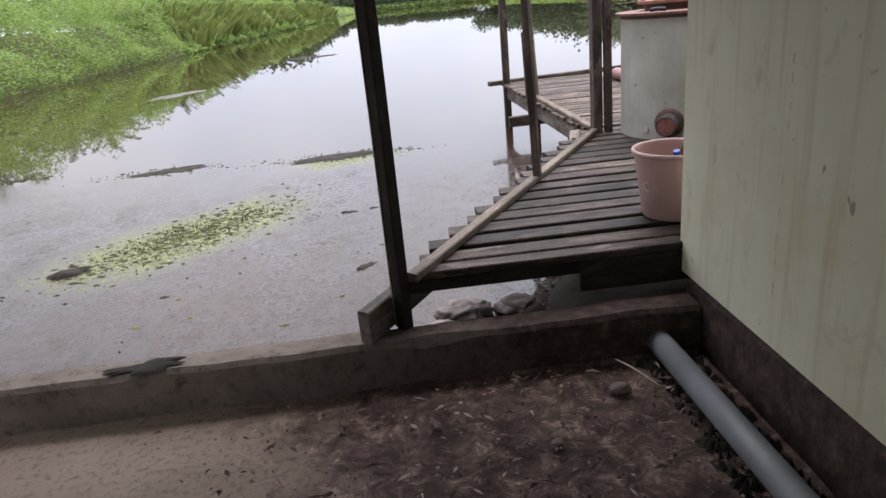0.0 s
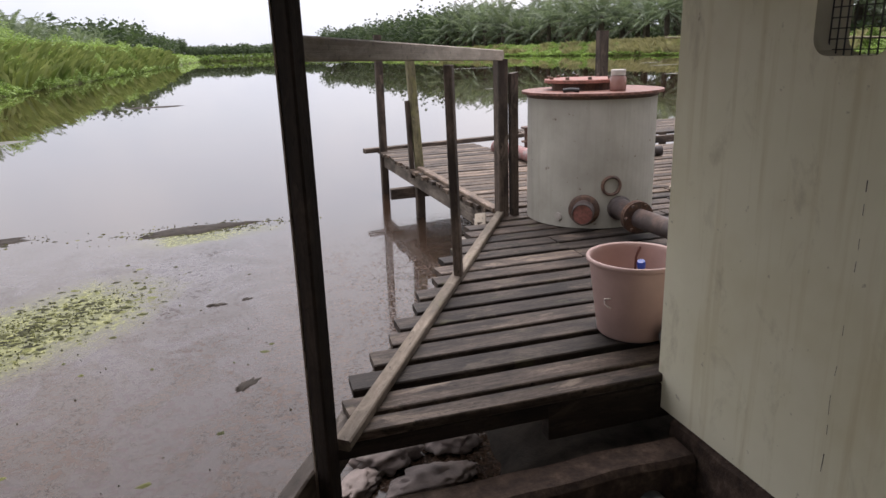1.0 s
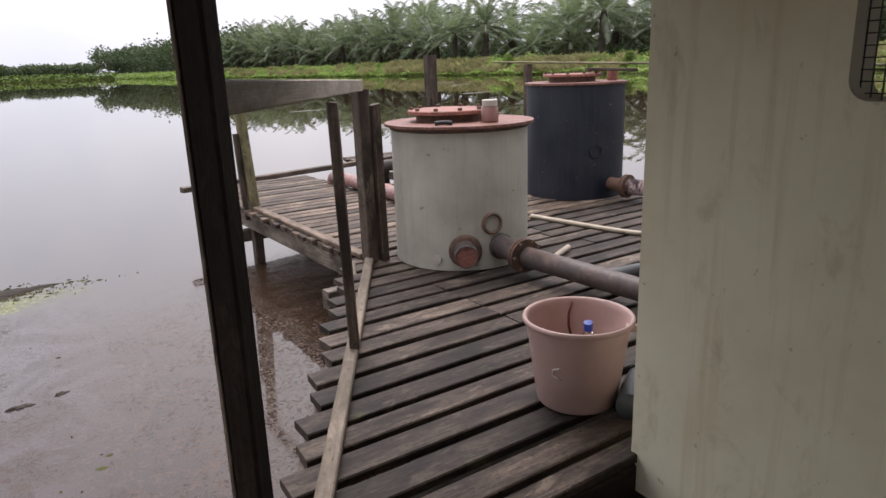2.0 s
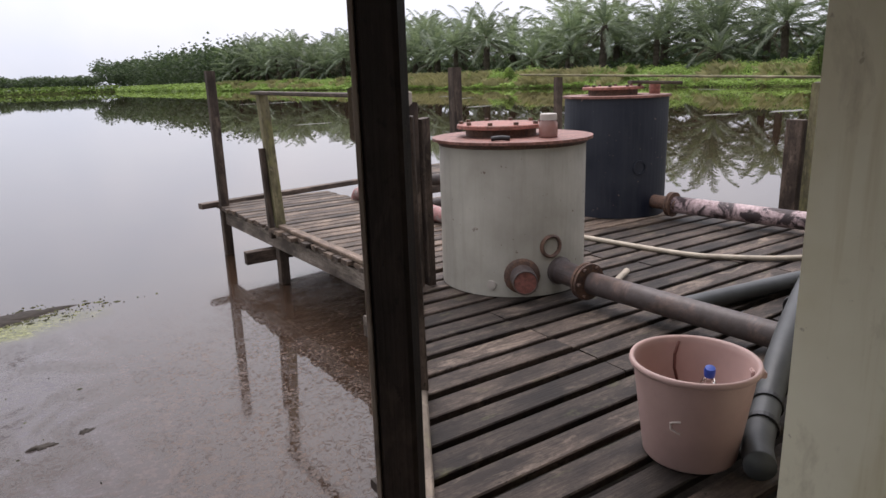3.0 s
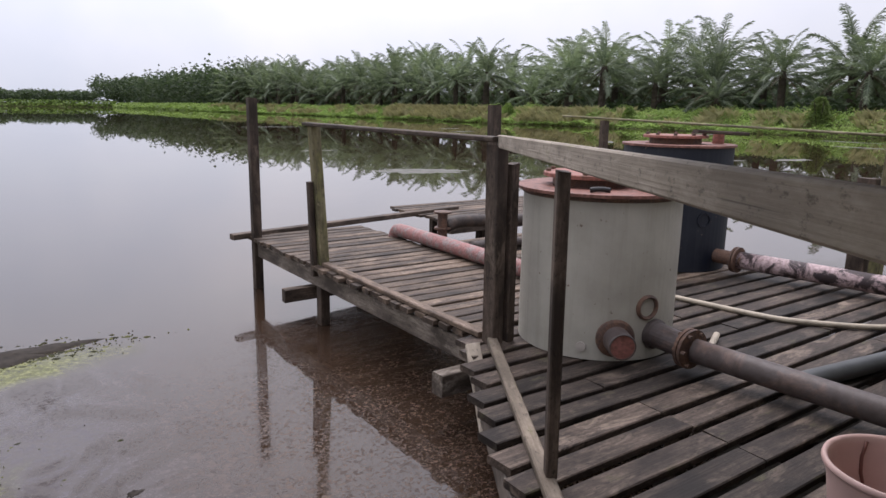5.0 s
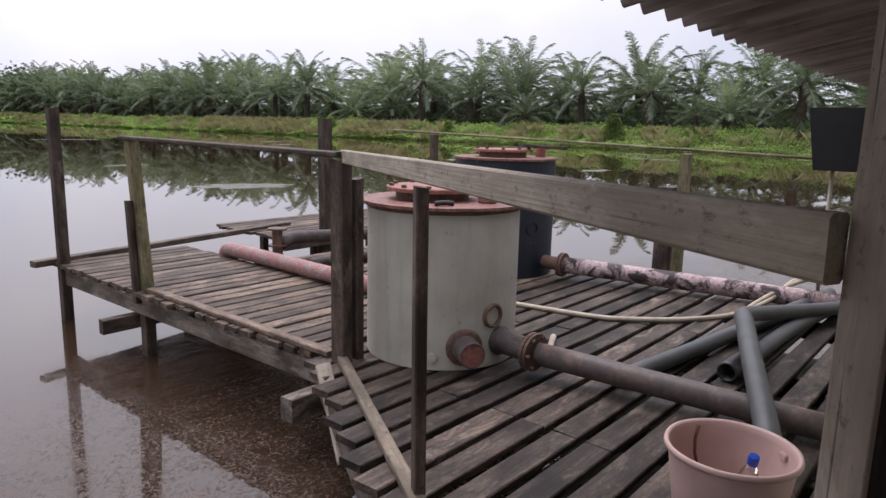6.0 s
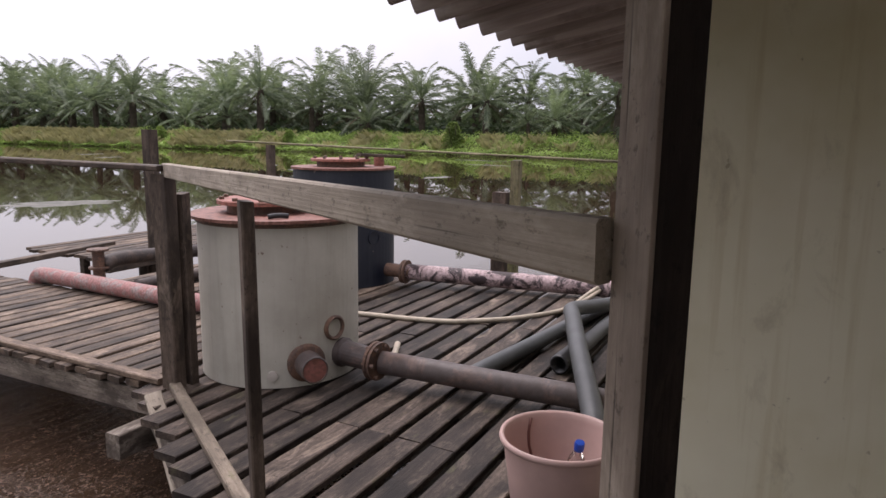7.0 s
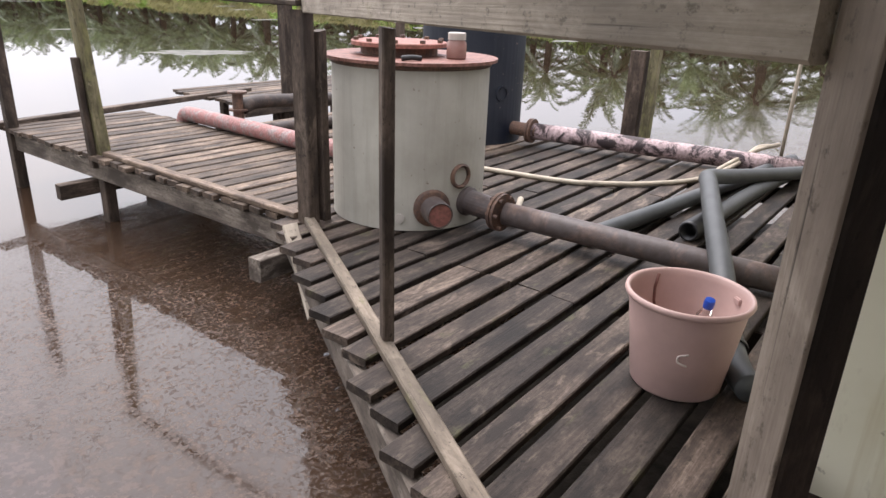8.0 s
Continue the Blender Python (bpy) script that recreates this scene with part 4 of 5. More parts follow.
tube("pipe_body", straight((4.71, 5.72, 0.535), (5.29, 3.35, 0.475), 6), 0.074, M_FLAKED, pipe2, seg=24)
board = thing("board", (4.65, 6.2, BZ + 0.12), "short dark board lying on the tank hatch", "board")
timber("plank", (4.60, 6.16, BZ + 0.135), (5.05, 5.96, BZ + 0.115), 0.09, 0.03, M_POST, board)

# pink pipe on the walkway
pink = thing("pink_pipe", (3.05, 7.4, DECK), "pink and grey painted iron pipe with an elbow", "pipe")
tube("pipe_body", smooth_path([(3.10, 8.74, 0.12), (3.10, 8.74, 0.35), (3.10, 8.68, 0.465), (3.10, 8.57, 0.48)], 6)[:-1] + straight((3.10, 8.57, 0.48), (3.05, 6.1, 0.475), 4), 0.072, M_PINK_PIPE, pink, seg=20)
part("flange", flange_bm(0.105), M_RUST, pink, m=aim((3.10, 8.74, 0.345), (0, 0, 1)))
riser = part("riser", spin_bm([(0.05, 0), (0.05, 0.26), (0, 0.26)], 20), M_RUST, pink, m=pose(3.22, 8.0, 0.50))
part("flange", flange_bm(0.09), M_RUST, riser, m=pose(3.22, 8.0, 0.74))
part("flange", flange_bm(0.085), M_RUST, riser, m=pose(3.22, 8.0, 0.58))
dark = thing("dark_pipe", (3.6, 7.6, DECK), "dark iron pipe branching behind the tank", "pipe")
tube("pipe_body", smooth_path([(3.26, 8.0, 0.60), (3.44, 8.0, 0.64), (3.95, 7.93, 0.62), (4.45, 7.85, 0.60)], 6), 0.065, M_DARK_PIPE, dark, seg=16)
tube("branch_pipe", smooth_path([(3.3, 7.62, 0.45), (3.7, 7.60, 0.455), (4.6, 7.4, 0.455)], 6), 0.055, M_DARK_PIPE, dark, seg=16)

# hoses
hose = thing("tan_hose", (4.0, 4.8, DECK), "thin tan hose snaking across the deck", "hose")
tube("hose_body", smooth_path([(3.55, 5.75, 0.42), (3.60, 5.42, 0.42), (3.71, 4.85, 0.42), (3.86, 4.60, 0.42), (4.12, 4.34, 0.42), (4.54, 4.12, 0.42), (5.0, 4.0, 0.47), (5.35, 3.93, 0.57), (5.6, 3.86, 0.56)], 10), 0.019, M_TAN_HOSE, hose, seg=10)
tube("hose_loop", smooth_path([(4.2, 3.95, 0.42), (4.45, 4.06, 0.43), (4.85, 4.06, 0.46), (5.3, 3.92, 0.56), (5.6, 3.82, 0.58)], 8), 0.019, M_TAN_HOSE, hose, seg=10)
rod = thing("short_rod", (2.85, 4.72, DECK), "short tan plastic rod leaning on the pipe flange", "rod")
tube("rod_body", straight((2.60, 4.58, 0.43), (3.05, 4.80, 0.43), 3), 0.02, M_TAN_HOSE, rod, seg=10)

GROUP_H = "hoses on the deck"
h = thing("suction_hose", (4.4, 3.9, DECK), "grey suction hose lying straight on the deck", "hose", GROUP_H)
tube("hose_body", smooth_path([(2.60, 4.12, 0.45), (3.6, 3.97, 0.455), (4.6, 3.84, 0.455), (5.65, 3.70, 0.46)], 16), 0.05, M_HOSE, h, seg=18, hollow=True)
h = thing("suction_hose", (4.6, 3.65, DECK), "grey suction hose lying beside another hose", "hose", GROUP_H)
tube("hose_body", smooth_path([(3.36, 3.70, 0.455), (4.2, 3.68, 0.455), (4.9, 3.62, 0.455), (5.65, 3.52, 0.46)], 16), 0.05, M_HOSE, h, seg=18)
tube("end_fitting", straight((3.08, 3.715, 0.462), (3.36, 3.70, 0.462), 22), 0.058, M_BLACK_HOSE, h, "black ribbed hose end fitting", seg=18, rib=0.004, hollow=True)
h = thing("suction_hose", (2.6, 3.4, DECK), "grey suction hose arching over the steel pipe", "hose", GROUP_H)
tube("hose_body", smooth_path([(5.6, 3.30, 0.46), (4.7, 3.62, 0.52), (4.1, 3.80, 0.58), (3.68, 3.82, 0.65), (3.42, 3.74, 0.668), (2.85, 3.54, 0.655), (2.26, 3.31, 0.59), (1.92, 3.17, 0.49), (1.70, 3.07, 0.455), (1.58, 2.99, 0.455)], 12), 0.051, M_HOSE, h, seg=18)
for a in ((1.80, 3.115, 0.468), (1.92, 3.17, 0.49)):
    part("clamp", spin_bm([(0.051, -0.012), (0.058, -0.012), (0.058, 0.012), (0.051, 0.012)], 20), M_BLACK_HOSE, h, "black hose clamp", aim(a, (0.9, 0.38, 0.1)))
# bucket
UX, UY = 1.560, 3.238
bucket = thing("bucket", (UX, UY, DECK), "dusty pink plastic bucket with a worn white mark", "bucket")
prof = [(0, 0.002), (0.148, 0.002), (0.156, 0.012), (0.199, 0.345), (0.199, 0.350), (0.211, 0.352), (0.214, 0.360), (0.211, 0.372), (0.203, 0.374), (0.196, 0.366), (0.192, 0.345), (0.15, 0.02), (0, 0.016)]
prof = [(q, z * 0.945) for q, z in prof]
part("body", spin_bm(prof, 56), M_BUCKET, bucket, smooth=True)
lug = Vector((0.72, -0.69, 0))
part("lug", box_bm(-0.02, 0.02, -0.012, 0.012, -0.025, 0.025, 0.004), M_BUCKET, bucket, m=aim(Vector((UX, UY, DECK + 0.305)) + lug * 0.205, lug))
pts = []
for i in range(9):
    z = 0.20 - 0.045 * (i / 8)
    q = 0.157 + (z - 0.012) * 0.129 + 0.003
    a = radians(205 - 10 * min(1.0, 1.6 * math.sin(math.pi * i / 8)))
    pts.append(Vector((UX + q * math.cos(a), UY + q * math.sin(a), DECK + z)))
tube("print", pts, 0.0035, M_WHITE, bucket, "worn white printed mark", seg=6)
pts = []
for i in range(6):
    z = 0.335 - 0.05 * i
    r = 0.1935 - (0.345 - z) * 0.13
    a = radians(52 + 5 * math.sin(i))
    pts.append(Vector((UX + r * math.cos(a), UY + r * math.sin(a), DECK + z)))
tube("stain", pts, 0.006, M_STAIN, bucket, "brown run of dried liquid", seg=6)
bottle = thing("plastic_bottle", (UX + 0.03, UY - 0.03, DECK + 0.06), "clear plastic bottle with blue cap inside the bucket", "bottle")
bm0 = pose(UX + 0.03, UY - 0.03, DECK + 0.088, 10, -12, 0)
part("body", spin_bm([(0, 0), (0.030, 0), (0.034, 0.01), (0.034, 0.16), (0.028, 0.2), (0.014, 0.235), (0.014, 0.25)], 24), M_GLASS, bottle, m=bm0, smooth=True)
part("cap", spin_bm([(0.017, 0.24), (0.018, 0.262), (0.016, 0.272), (0, 0.273)], 20), M_BLUE_CAP, bottle, "blue screw cap", bm0)

# pipe on the shed floor
gp = thing("drain_pipe", (1.2, 1.2, 0.0), "grey plastic drain pipe running along the shed floor", "pipe")
tube("pipe_body", straight((1.215, 2.60, 0.058), (1.275, -1.5, 0.058), 5), 0.052, M_GREY_PIPE, gp, seg=20)

# muddy sacks below the deck front
GROUP_S = "muddy sacks in the shallows"


def sack(x, y, z, sx, sy, sz, rz, seed):
    bm = bmesh.new()
    bmesh.ops.create_icosphere(bm, subdivisions=4, radius=1.0)
    for v in bm.verts:
        c = v.co.copy()
        f = 1 + 0.30 * noise.noise(c * 1.6 + Vector((seed, 0, 0))) + 0.20 * noise.noise(c * 3.5 + Vector((0, seed, 0))) - 0.14 * abs(noise.noise(c * 6 + Vector((seed, seed, 0)))) + 0.06 * noise.noise(c * 12) - 0.16 * (1 - abs(noise.noise(c * 2.6 + Vector((0, 0, seed))))) ** 6
        v.co = Vector((c.x * sx * f, c.y * sy * f, max(-0.5, c.z) * sz * f * 0.62))
    ob = part("sack", bm, M_SACK, None, m=pose(x, y, z, 0, 0, rz), smooth=True)
    return tagged(ob, "mud-stained pale woven sack lying half in water", "sack", GROUP_S)


sack(0.44, 3.44, WATER + 0.03, 0.17, 0.12, 0.11, 20, 1)
sack(0.76, 3.46, WATER + 0.03, 0.13, 0.10, 0.10, -15, 2)
sack(0.28, 3.28, WATER + 0.02, 0.15, 0.08, 0.06, 40, 3)
sack(0.60, 3.22, WATER + 0.02, 0.20, 0.10, 0.06, 5, 4)
sack(0.10, 3.05, WATER + 0.01, 0.10, 0.06, 0.04, 60, 5)

# black box on a thin pole at the end of the far rail
bb = thing("black_box", (5.72, 3.77, DECK), "black tapered sheet box held on a thin pole", "box")
bm = bmesh.new()
bmesh.ops.create_cone(bm, cap_ends=True, segments=4, radius1=0.22, radius2=0.31, depth=0.50, matrix=Matrix.Translation((5.72, 3.77, 1.73)) @ pose(0, 0, 0, 0, 0, 45))
part("hood", bm, M_BLACK_BOX, bb, m=Matrix())
tube("pole", straight((5.68, 3.80, 0.35), (5.68, 3.80, 1.50), 2), 0.016, M_TAN_HOSE, bb, seg=8)

# ---- plants ----


def frond(rng, length, rise, turn, verts, faces, pairs=46):
    """One feather frond: a bent rachis with ragged leaflets on both sides, appended to the lists."""
    ca, sa = math.cos(turn), math.sin(turn)
    el, p = rise, Vector((0, 0, 0))
    steps = 12
    pts = [p.copy()]
    drop = (0.75 + 0.35 * max(0, rise)) / steps * rng.uniform(0.75, 1.25)
    for s in range(steps):
        p = p + Vector((ca * math.cos(el), sa * math.cos(el), math.sin(el))) * (length / steps)
        el -= drop * (0.12 + 1.9 * (s / steps) ** 1.6)
        pts.append(p.copy())
    side = Vector((-sa, ca, 0))
    for a, b in zip(range(steps), range(1, steps + 1)):
        w0, w1 = 0.09 * (1 - a / steps) + 0.02, 0.09 * (1 - b / steps) + 0.02
        o = len(verts)
        verts += [pts[a] - side * w0, pts[a] + side * w0, pts[b] + side * w1, pts[b] - side * w1]
        faces.append((o, o + 1, o + 2, o + 3))
    for i in range(pairs):
        f = 0.14 + 0.85 * i / (pairs - 1)
        k = min(steps - 1, int(f * steps))
        q = pts[k].lerp(pts[k + 1], f * steps - k)
        d = (pts[k + 1] - pts[k]).normalized()
        ll = length * 0.118 * (0.55 + 0.9 * math.sin(math.pi * min(1, f * 0.9 + 0.08)) ** 0.8) * rng.uniform(0.75, 1.2)
        for s in (-1, 1):
            out = (side * s * 0.8 + d * 0.95 + Vector((0, 0, rng.uniform(-0.5, 0.35)))).normalized()
            tip = q + out * ll + Vector((0, 0, -0.28 * ll))
            mid = q + out * ll * 0.5
            wv = d * 0.045
            o = len(verts)
            verts += [q - wv * 0.7, q + wv * 0.7, mid + wv, tip, mid - wv]
            faces.append((o, o + 1, o + 2, o + 3, o + 4))


def palm(seed, trunk, length, fronds):
    rng = random.Random(seed)
    ob = thing("oil_palm", (0, 0, 0), "oil palm with arching dark green fronds on a stout trunk", "palm tree", "oil palms on the banks")
    prof = [(0.0, -0.6), (0.5, -0.6), (0.48, 0.3)] + [(0.40 + 0.06 * (i % 2) + 0.02 * rng.random(), 0.3 + (trunk - 0.3) * i / 14) for i in range(1, 15)] + [(0.25, trunk + 0.5), (0, trunk + 0.6)]
    part("trunk", spin_bm(prof, 12), M_TRUNK, ob, m=Matrix())
    verts, faces = [], []
    for i in range(fronds):
        f = i / (fronds - 1)
        rise = radians(86 - 112 * f + rng.uniform(-9, 9))
        o = len(verts)
        frond(rng, length * rng.uniform(0.82, 1.1) * (0.8 + 0.2 * math.sin(math.pi * f)), rise, i * 2.39996 + rng.uniform(-0.2, 0.2), verts, faces)
        for v in range(o, len(verts)):
            verts[v] = verts[v] + Vector((0, 0, trunk + 0.2))
    me = bpy.data.meshes.new("crown")
    me.from_pydata([tuple(v) for v in verts], [], faces)
    me.materials.append(M_FROND)
    part("crown", me, None, ob, m=Matrix())
    verts, faces = [], []
    for i in range(4):
        o = len(verts)
        frond(rng, length * 0.6, radians(rng.uniform(-35, -5)), i * 0.9 + rng.uniform(-0.3, 0.3), verts, faces, 14)
        for v in range(o, len(verts)):
            verts[v] = verts[v] + Vector((0, 0, trunk))
    me = bpy.data.meshes.new("dead_fronds")
    me.from_pydata([tuple(v) for v in verts], [], faces)
    me.materials.append(M_FROND_DRY)
    part("dead_fronds", me, None, ob, "dry brown hanging fronds", m=Matrix())
    return ob


rng = random.Random(21)
kinds = [palm(1, 4.0, 6.9, 25), palm(2, 4.9, 7.0, 23), palm(3, 3.2, 6.7, 26), palm(4, 5.6, 6.6, 23)]
spots = []
for row, (x0, y_end, step) in enumerate(((74.5, 240, 8.4), (82.0, 240, 8.4), (90.5, 240, 8.8))):
    y = -22.0 + 4.3 * (row % 2)
    while y < y_end:
        spots.append((x0 + rng.uniform(-1.2, 1.2), y + rng.uniform(-1.4, 1.4), 1.0 + 0.05 * row, 1.0))
        y += step
spots += [(70.5, 19.0, 1.0, 1.0), (71.5, 10.0, 0.95, 1.0), (70.0, 28.5, 0.55, 1.0), (70.0, 2.0, 0.85, 1.0), (71.0, 50.0, 0.5, 1.0), (71.5, 74.0, 0.55, 1.0)]
for row, x0 in enumerate((-27.0, -35.0, -44.0)):
    y = 24.0 + 4 * row
    while y < 190:
        spots.append((x0 + rng.uniform(-1.2, 1.2), y + rng.uniform(-1.5, 1.5), 0.7, 0.9))
        y += 8.5
used = 0
for i, (x, y, s, zz) in enumerate(spots):
    src = kinds[rng.randrange(4)]
    k = s * rng.uniform(0.78, 1.10) * (1 + max(0, y) / 480 if x > 0 else 1)
    m = pose(x, y, ground_height(x, y) - 0.1, rng.uniform(-4, 4), rng.uniform(-4, 4), rng.uniform(0, 360))
    if used < 4:
        src, used = kinds[used], used + 1
        src.matrix_basis = m
        src.scale = (k, k, k)
    else:
        ob = copy_thing(src, m)
        ob.scale = (k, k, k)


def leaf_quads(rng, count, place, size, tilt=0.9):
    """Loose leaf-sized quads; place() gives a point and the leaf's size factor."""
    verts, faces = [], []
    for _ in range(count):
        p, s = place(rng)
        a, b = rng.uniform(0, 2 * math.pi), rng.uniform(-tilt, tilt)
        u = Vector((math.cos(a), math.sin(a), 0)) * size * s
        v = Vector((-math.sin(a) * math.cos(b), math.cos(a) * math.cos(b), math.sin(b))) * size * s * 0.8
        o = len(verts)
        verts += [tuple(p - u * 0.5), tuple(p + v * 0.5), tuple(p + u * 0.6 + Vector((0, 0, -0.15 * size * s))), tuple(p - v * 0.5)]
        faces.append((o, o + 1, o + 2, o + 3))
    return verts, faces


def mound(x, y):
    return max(0.0, 0.55 + 0.9 * noise.noise((x * 0.35, y * 0.28, 3)) + 0.5 * noise.noise((x * 1.1, y * 0.9, 5)))


def right_place(rng):
    y = -40 + 290 * rng.random() ** 1.5
    x = 65.0 + 9.5 * rng.random() ** 1.3
    g = max(WATER, ground_height(x, y))
    h = (0.5 + 1.1 * mound(x, y)) * (0.35 + 0.65 * min(1, (x - 64.6) / 2.5))
    return Vector((x, y, g + h * rng.random() ** 0.5)), 1.0 + y / 160


def left_place(rng):
    y = 12 + 200 * rng.random() ** 1.9
    x = -12.2 - 11 * rng.random() ** 1.2
    g = max(WATER, ground_height(x, y))
    h = (0.5 + 2.2 * mound(x, y)) * (0.3 + 0.7 * min(1, (-12.0 - x) / 2.5))
    return Vector((x, y, g + h * rng.random() ** 0.5)), 0.55 + y / 75


v, f = leaf_quads(random.Random(31), 190000, right_place, 0.15)
tagged(raw("bank_creeper", v, f, M_CREEPER), "bright green creeper covering the far bank", "creeper", kind="stuff")
v, f = leaf_quads(random.Random(32), 210000, left_place, 0.12)
tagged(raw("bank_creeper", v, f, M_CREEPER), "bright green creeper and weeds on the bank", "creeper", kind="stuff")


def shrub(x, y, wide, high, seed):
    """A rounded, ragged bank shrub of small leaves round a few stems."""
    base = max(WATER, ground_height(x, y))

    def place(rng):
        a, q, f = rng.uniform(0, math.tau), rng.random() ** 0.5, rng.random() ** 0.7
        w = wide * q * (1 - 0.75 * f ** 2) * (0.8 + 0.5 * noise.noise((math.cos(a) * 1.5, math.sin(a) * 1.5, seed + f)))
        return Vector((x + w * math.cos(a), y + w * math.sin(a), base + high * f)), rng.uniform(0.7, 1.3)

    ob = thing("shrub", (x, y, base), "bright green leafy shrub on the far bank", "shrub", "shrubs on the far bank")
    v, f = leaf_quads(random.Random(seed), 2600, place, 0.2, 1.2)
    raw("leaves", v, f, M_CREEPER, ob)
    for i in range(4):
        a = i * 1.7 + seed
        tube("stem", smooth_path([(x, y, base - 0.1), (x + 0.3 * wide * math.cos(a), y + 0.3 * wide * math.sin(a), base + 0.5 * high), (x + 0.45 * wide * math.cos(a), y + 0.45 * wide * math.sin(a), base + 0.85 * high)], 4), 0.03, M_TRUNK, ob, seg=6)


for x, y, wide, high, seed in ((67.6, 36.5, 1.7, 3.3, 4), (68.2, 84.0, 1.5, 2.2, 7), (67.8, 60.0, 1.3, 1.9, 9)):
    shrub(x, y, wide, high, seed)


def tufts(rng, count, place, blades, height, width):
    verts, faces = [], []
    for _ in range(count):
        c, s = place(rng)
        for _ in range(blades):
            a, lean = rng.uniform(0, 2 * math.pi), rng.uniform(0.05, 0.9)
            h = height * s * rng.uniform(0.6, 1.15)
            base = c + Vector((rng.gauss(0, 0.22), rng.gauss(0, 0.22), -0.1)) * s
            d = Vector((math.cos(a), math.sin(a), 0))
            w = Vector((-d.y, d.x, 0)) * width * s
            mid = base + d * h * lean * 0.35 + Vector((0, 0, h * 0.65))
            tip = base + d * h * lean + Vector((0, 0, h * rng.uniform(0.75, 1.0)))
            o = len(verts)
            verts += [tuple(base - w), tuple(base + w), tuple(mid + w * 0.7), tuple(tip), tuple(mid - w * 0.7)]
            faces.append((o, o + 1, o + 2, o + 3, o + 4))
    return verts, faces


def right_tuft(rng):
    while True:
        y, x = rng.uniform(-30, 240), rng.uniform(65.8, 69.5)
        stand = 0.75 if 90 < y < 120 or 66 < y < 79 else 0.10
        if noise.noise((x * 0.25, y * 0.30, 12)) * 0.9 + rng.random() > 1.1 - stand:
            return Vector((x, y, max(WATER, ground_height(x, y)))), rng.uniform(0.55, 1.2) * (1 + y / 600)


def left_tuft(rng):
    while True:
        y, x = 50 + 160 * rng.random() ** 1.2, rng.uniform(-17.5, -12.9)
        if noise.noise((x * 0.08, y * 0.06, 22)) + 0.4 * rng.random() > 0.05 + (0.3 if y < 62 else 0.0):
            return Vector((x, y, max(WATER, ground_height(x, y)))), rng.uniform(0.7, 1.15) * (1 + y / 300)


v, f = tufts(random.Random(41), 1500, right_tuft, 46, 1.35, 0.016)
tagged(raw("tall_grass", v, f, M_GRASS), "tall pale straw-green grass on the far bank", "grass", kind="stuff")
v, f = tufts(random.Random(42), 1500, left_tuft, 20, 1.4, 0.022)
tagged(raw("tall_grass", v, f, M_BANK_GRASS), "tall straw-green grass on the bank", "grass", kind="stuff")


def far_place(rng):
    r = rng.random()
    if r < 0.45:
        x, y = rng.uniform(66, 130), rng.uniform(225, 480)
        x = 70 + (x - 66) * 0.7
    elif r < 0.7:
        x, y = rng.uniform(-60, -22), rng.uniform(185, 470)
    else:
        x, y = rng.uniform(-60, 110), rng.uniform(424, 470)
    top = (16.5 if x > 60 else (11.0 if x < -20 else 7.5)) * (0.8 + 0.35 * noise.noise((x * 0.12, y * 0.12, 2)) + 0.25 * noise.noise((x * 0.5, y * 0.5, 8)))
    return Vector((x, y, ground_height(x, y) + top * rng.random() ** 0.6)), rng.uniform(0.7, 1.4)




def under_place(rng):
    y = -35 + 290 * rng.random() ** 1.3
    x = 76 + 34 * rng.random()
    top = 2.8 * (0.8 + 0.6 * noise.noise((x * 0.2, y * 0.2, 6)) + 0.3 * noise.noise((x * 0.7, y * 0.7, 1)))
    return Vector((x, y, ground_height(x, y) + top * rng.random() ** 0.8)), rng.uniform(0.6, 1.3)


def hedge_place(rng):
    y = -60 + 330 * rng.random()
    x = 105 + 9 * rng.random()
    return Vector((x, y, ground_height(x, y) + 5.0 * rng.random())), rng.uniform(0.7, 1.3)


# backdrop added to close sky gaps and darken the depth between palms
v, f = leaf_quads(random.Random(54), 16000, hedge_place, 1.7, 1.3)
tagged(raw("far_undergrowth", v, f, M_FARWOOD), "added dark leaf backdrop behind the oil palms", "undergrowth", kind="stuff")
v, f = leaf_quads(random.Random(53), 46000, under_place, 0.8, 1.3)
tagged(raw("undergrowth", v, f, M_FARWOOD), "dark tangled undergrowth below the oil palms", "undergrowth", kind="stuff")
v, f = leaf_quads(random.Random(51), 90000, far_place, 1.15, 1.3)
tagged(raw("far_woods", v, f, M_FARWOOD), "distant dark green plantation trees along the channel", "woods", kind="stuff")


def far_bank_place(rng):
    r = rng.random()
    if r < 0.6:
        x, y = 65.5 + 5 * rng.random(), rng.uniform(215, 424)
    elif r < 0.8:
        x, y = -12.6 - 6 * rng.random(), rng.uniform(180, 424)
    else:
        x, y = rng.uniform(-14, 68), 420 + 5 * rng.random()
    return Vector((x, y, max(WATER, ground_height(x, y)) + 1.6 * rng.random())), 1.0


v, f = leaf_quads(random.Random(52), 9000, far_bank_place, 1.1)
tagged(raw("far_reeds", v, f, M_CREEPER), "distant green reeds along the channel edge", "reeds", kind="stuff")



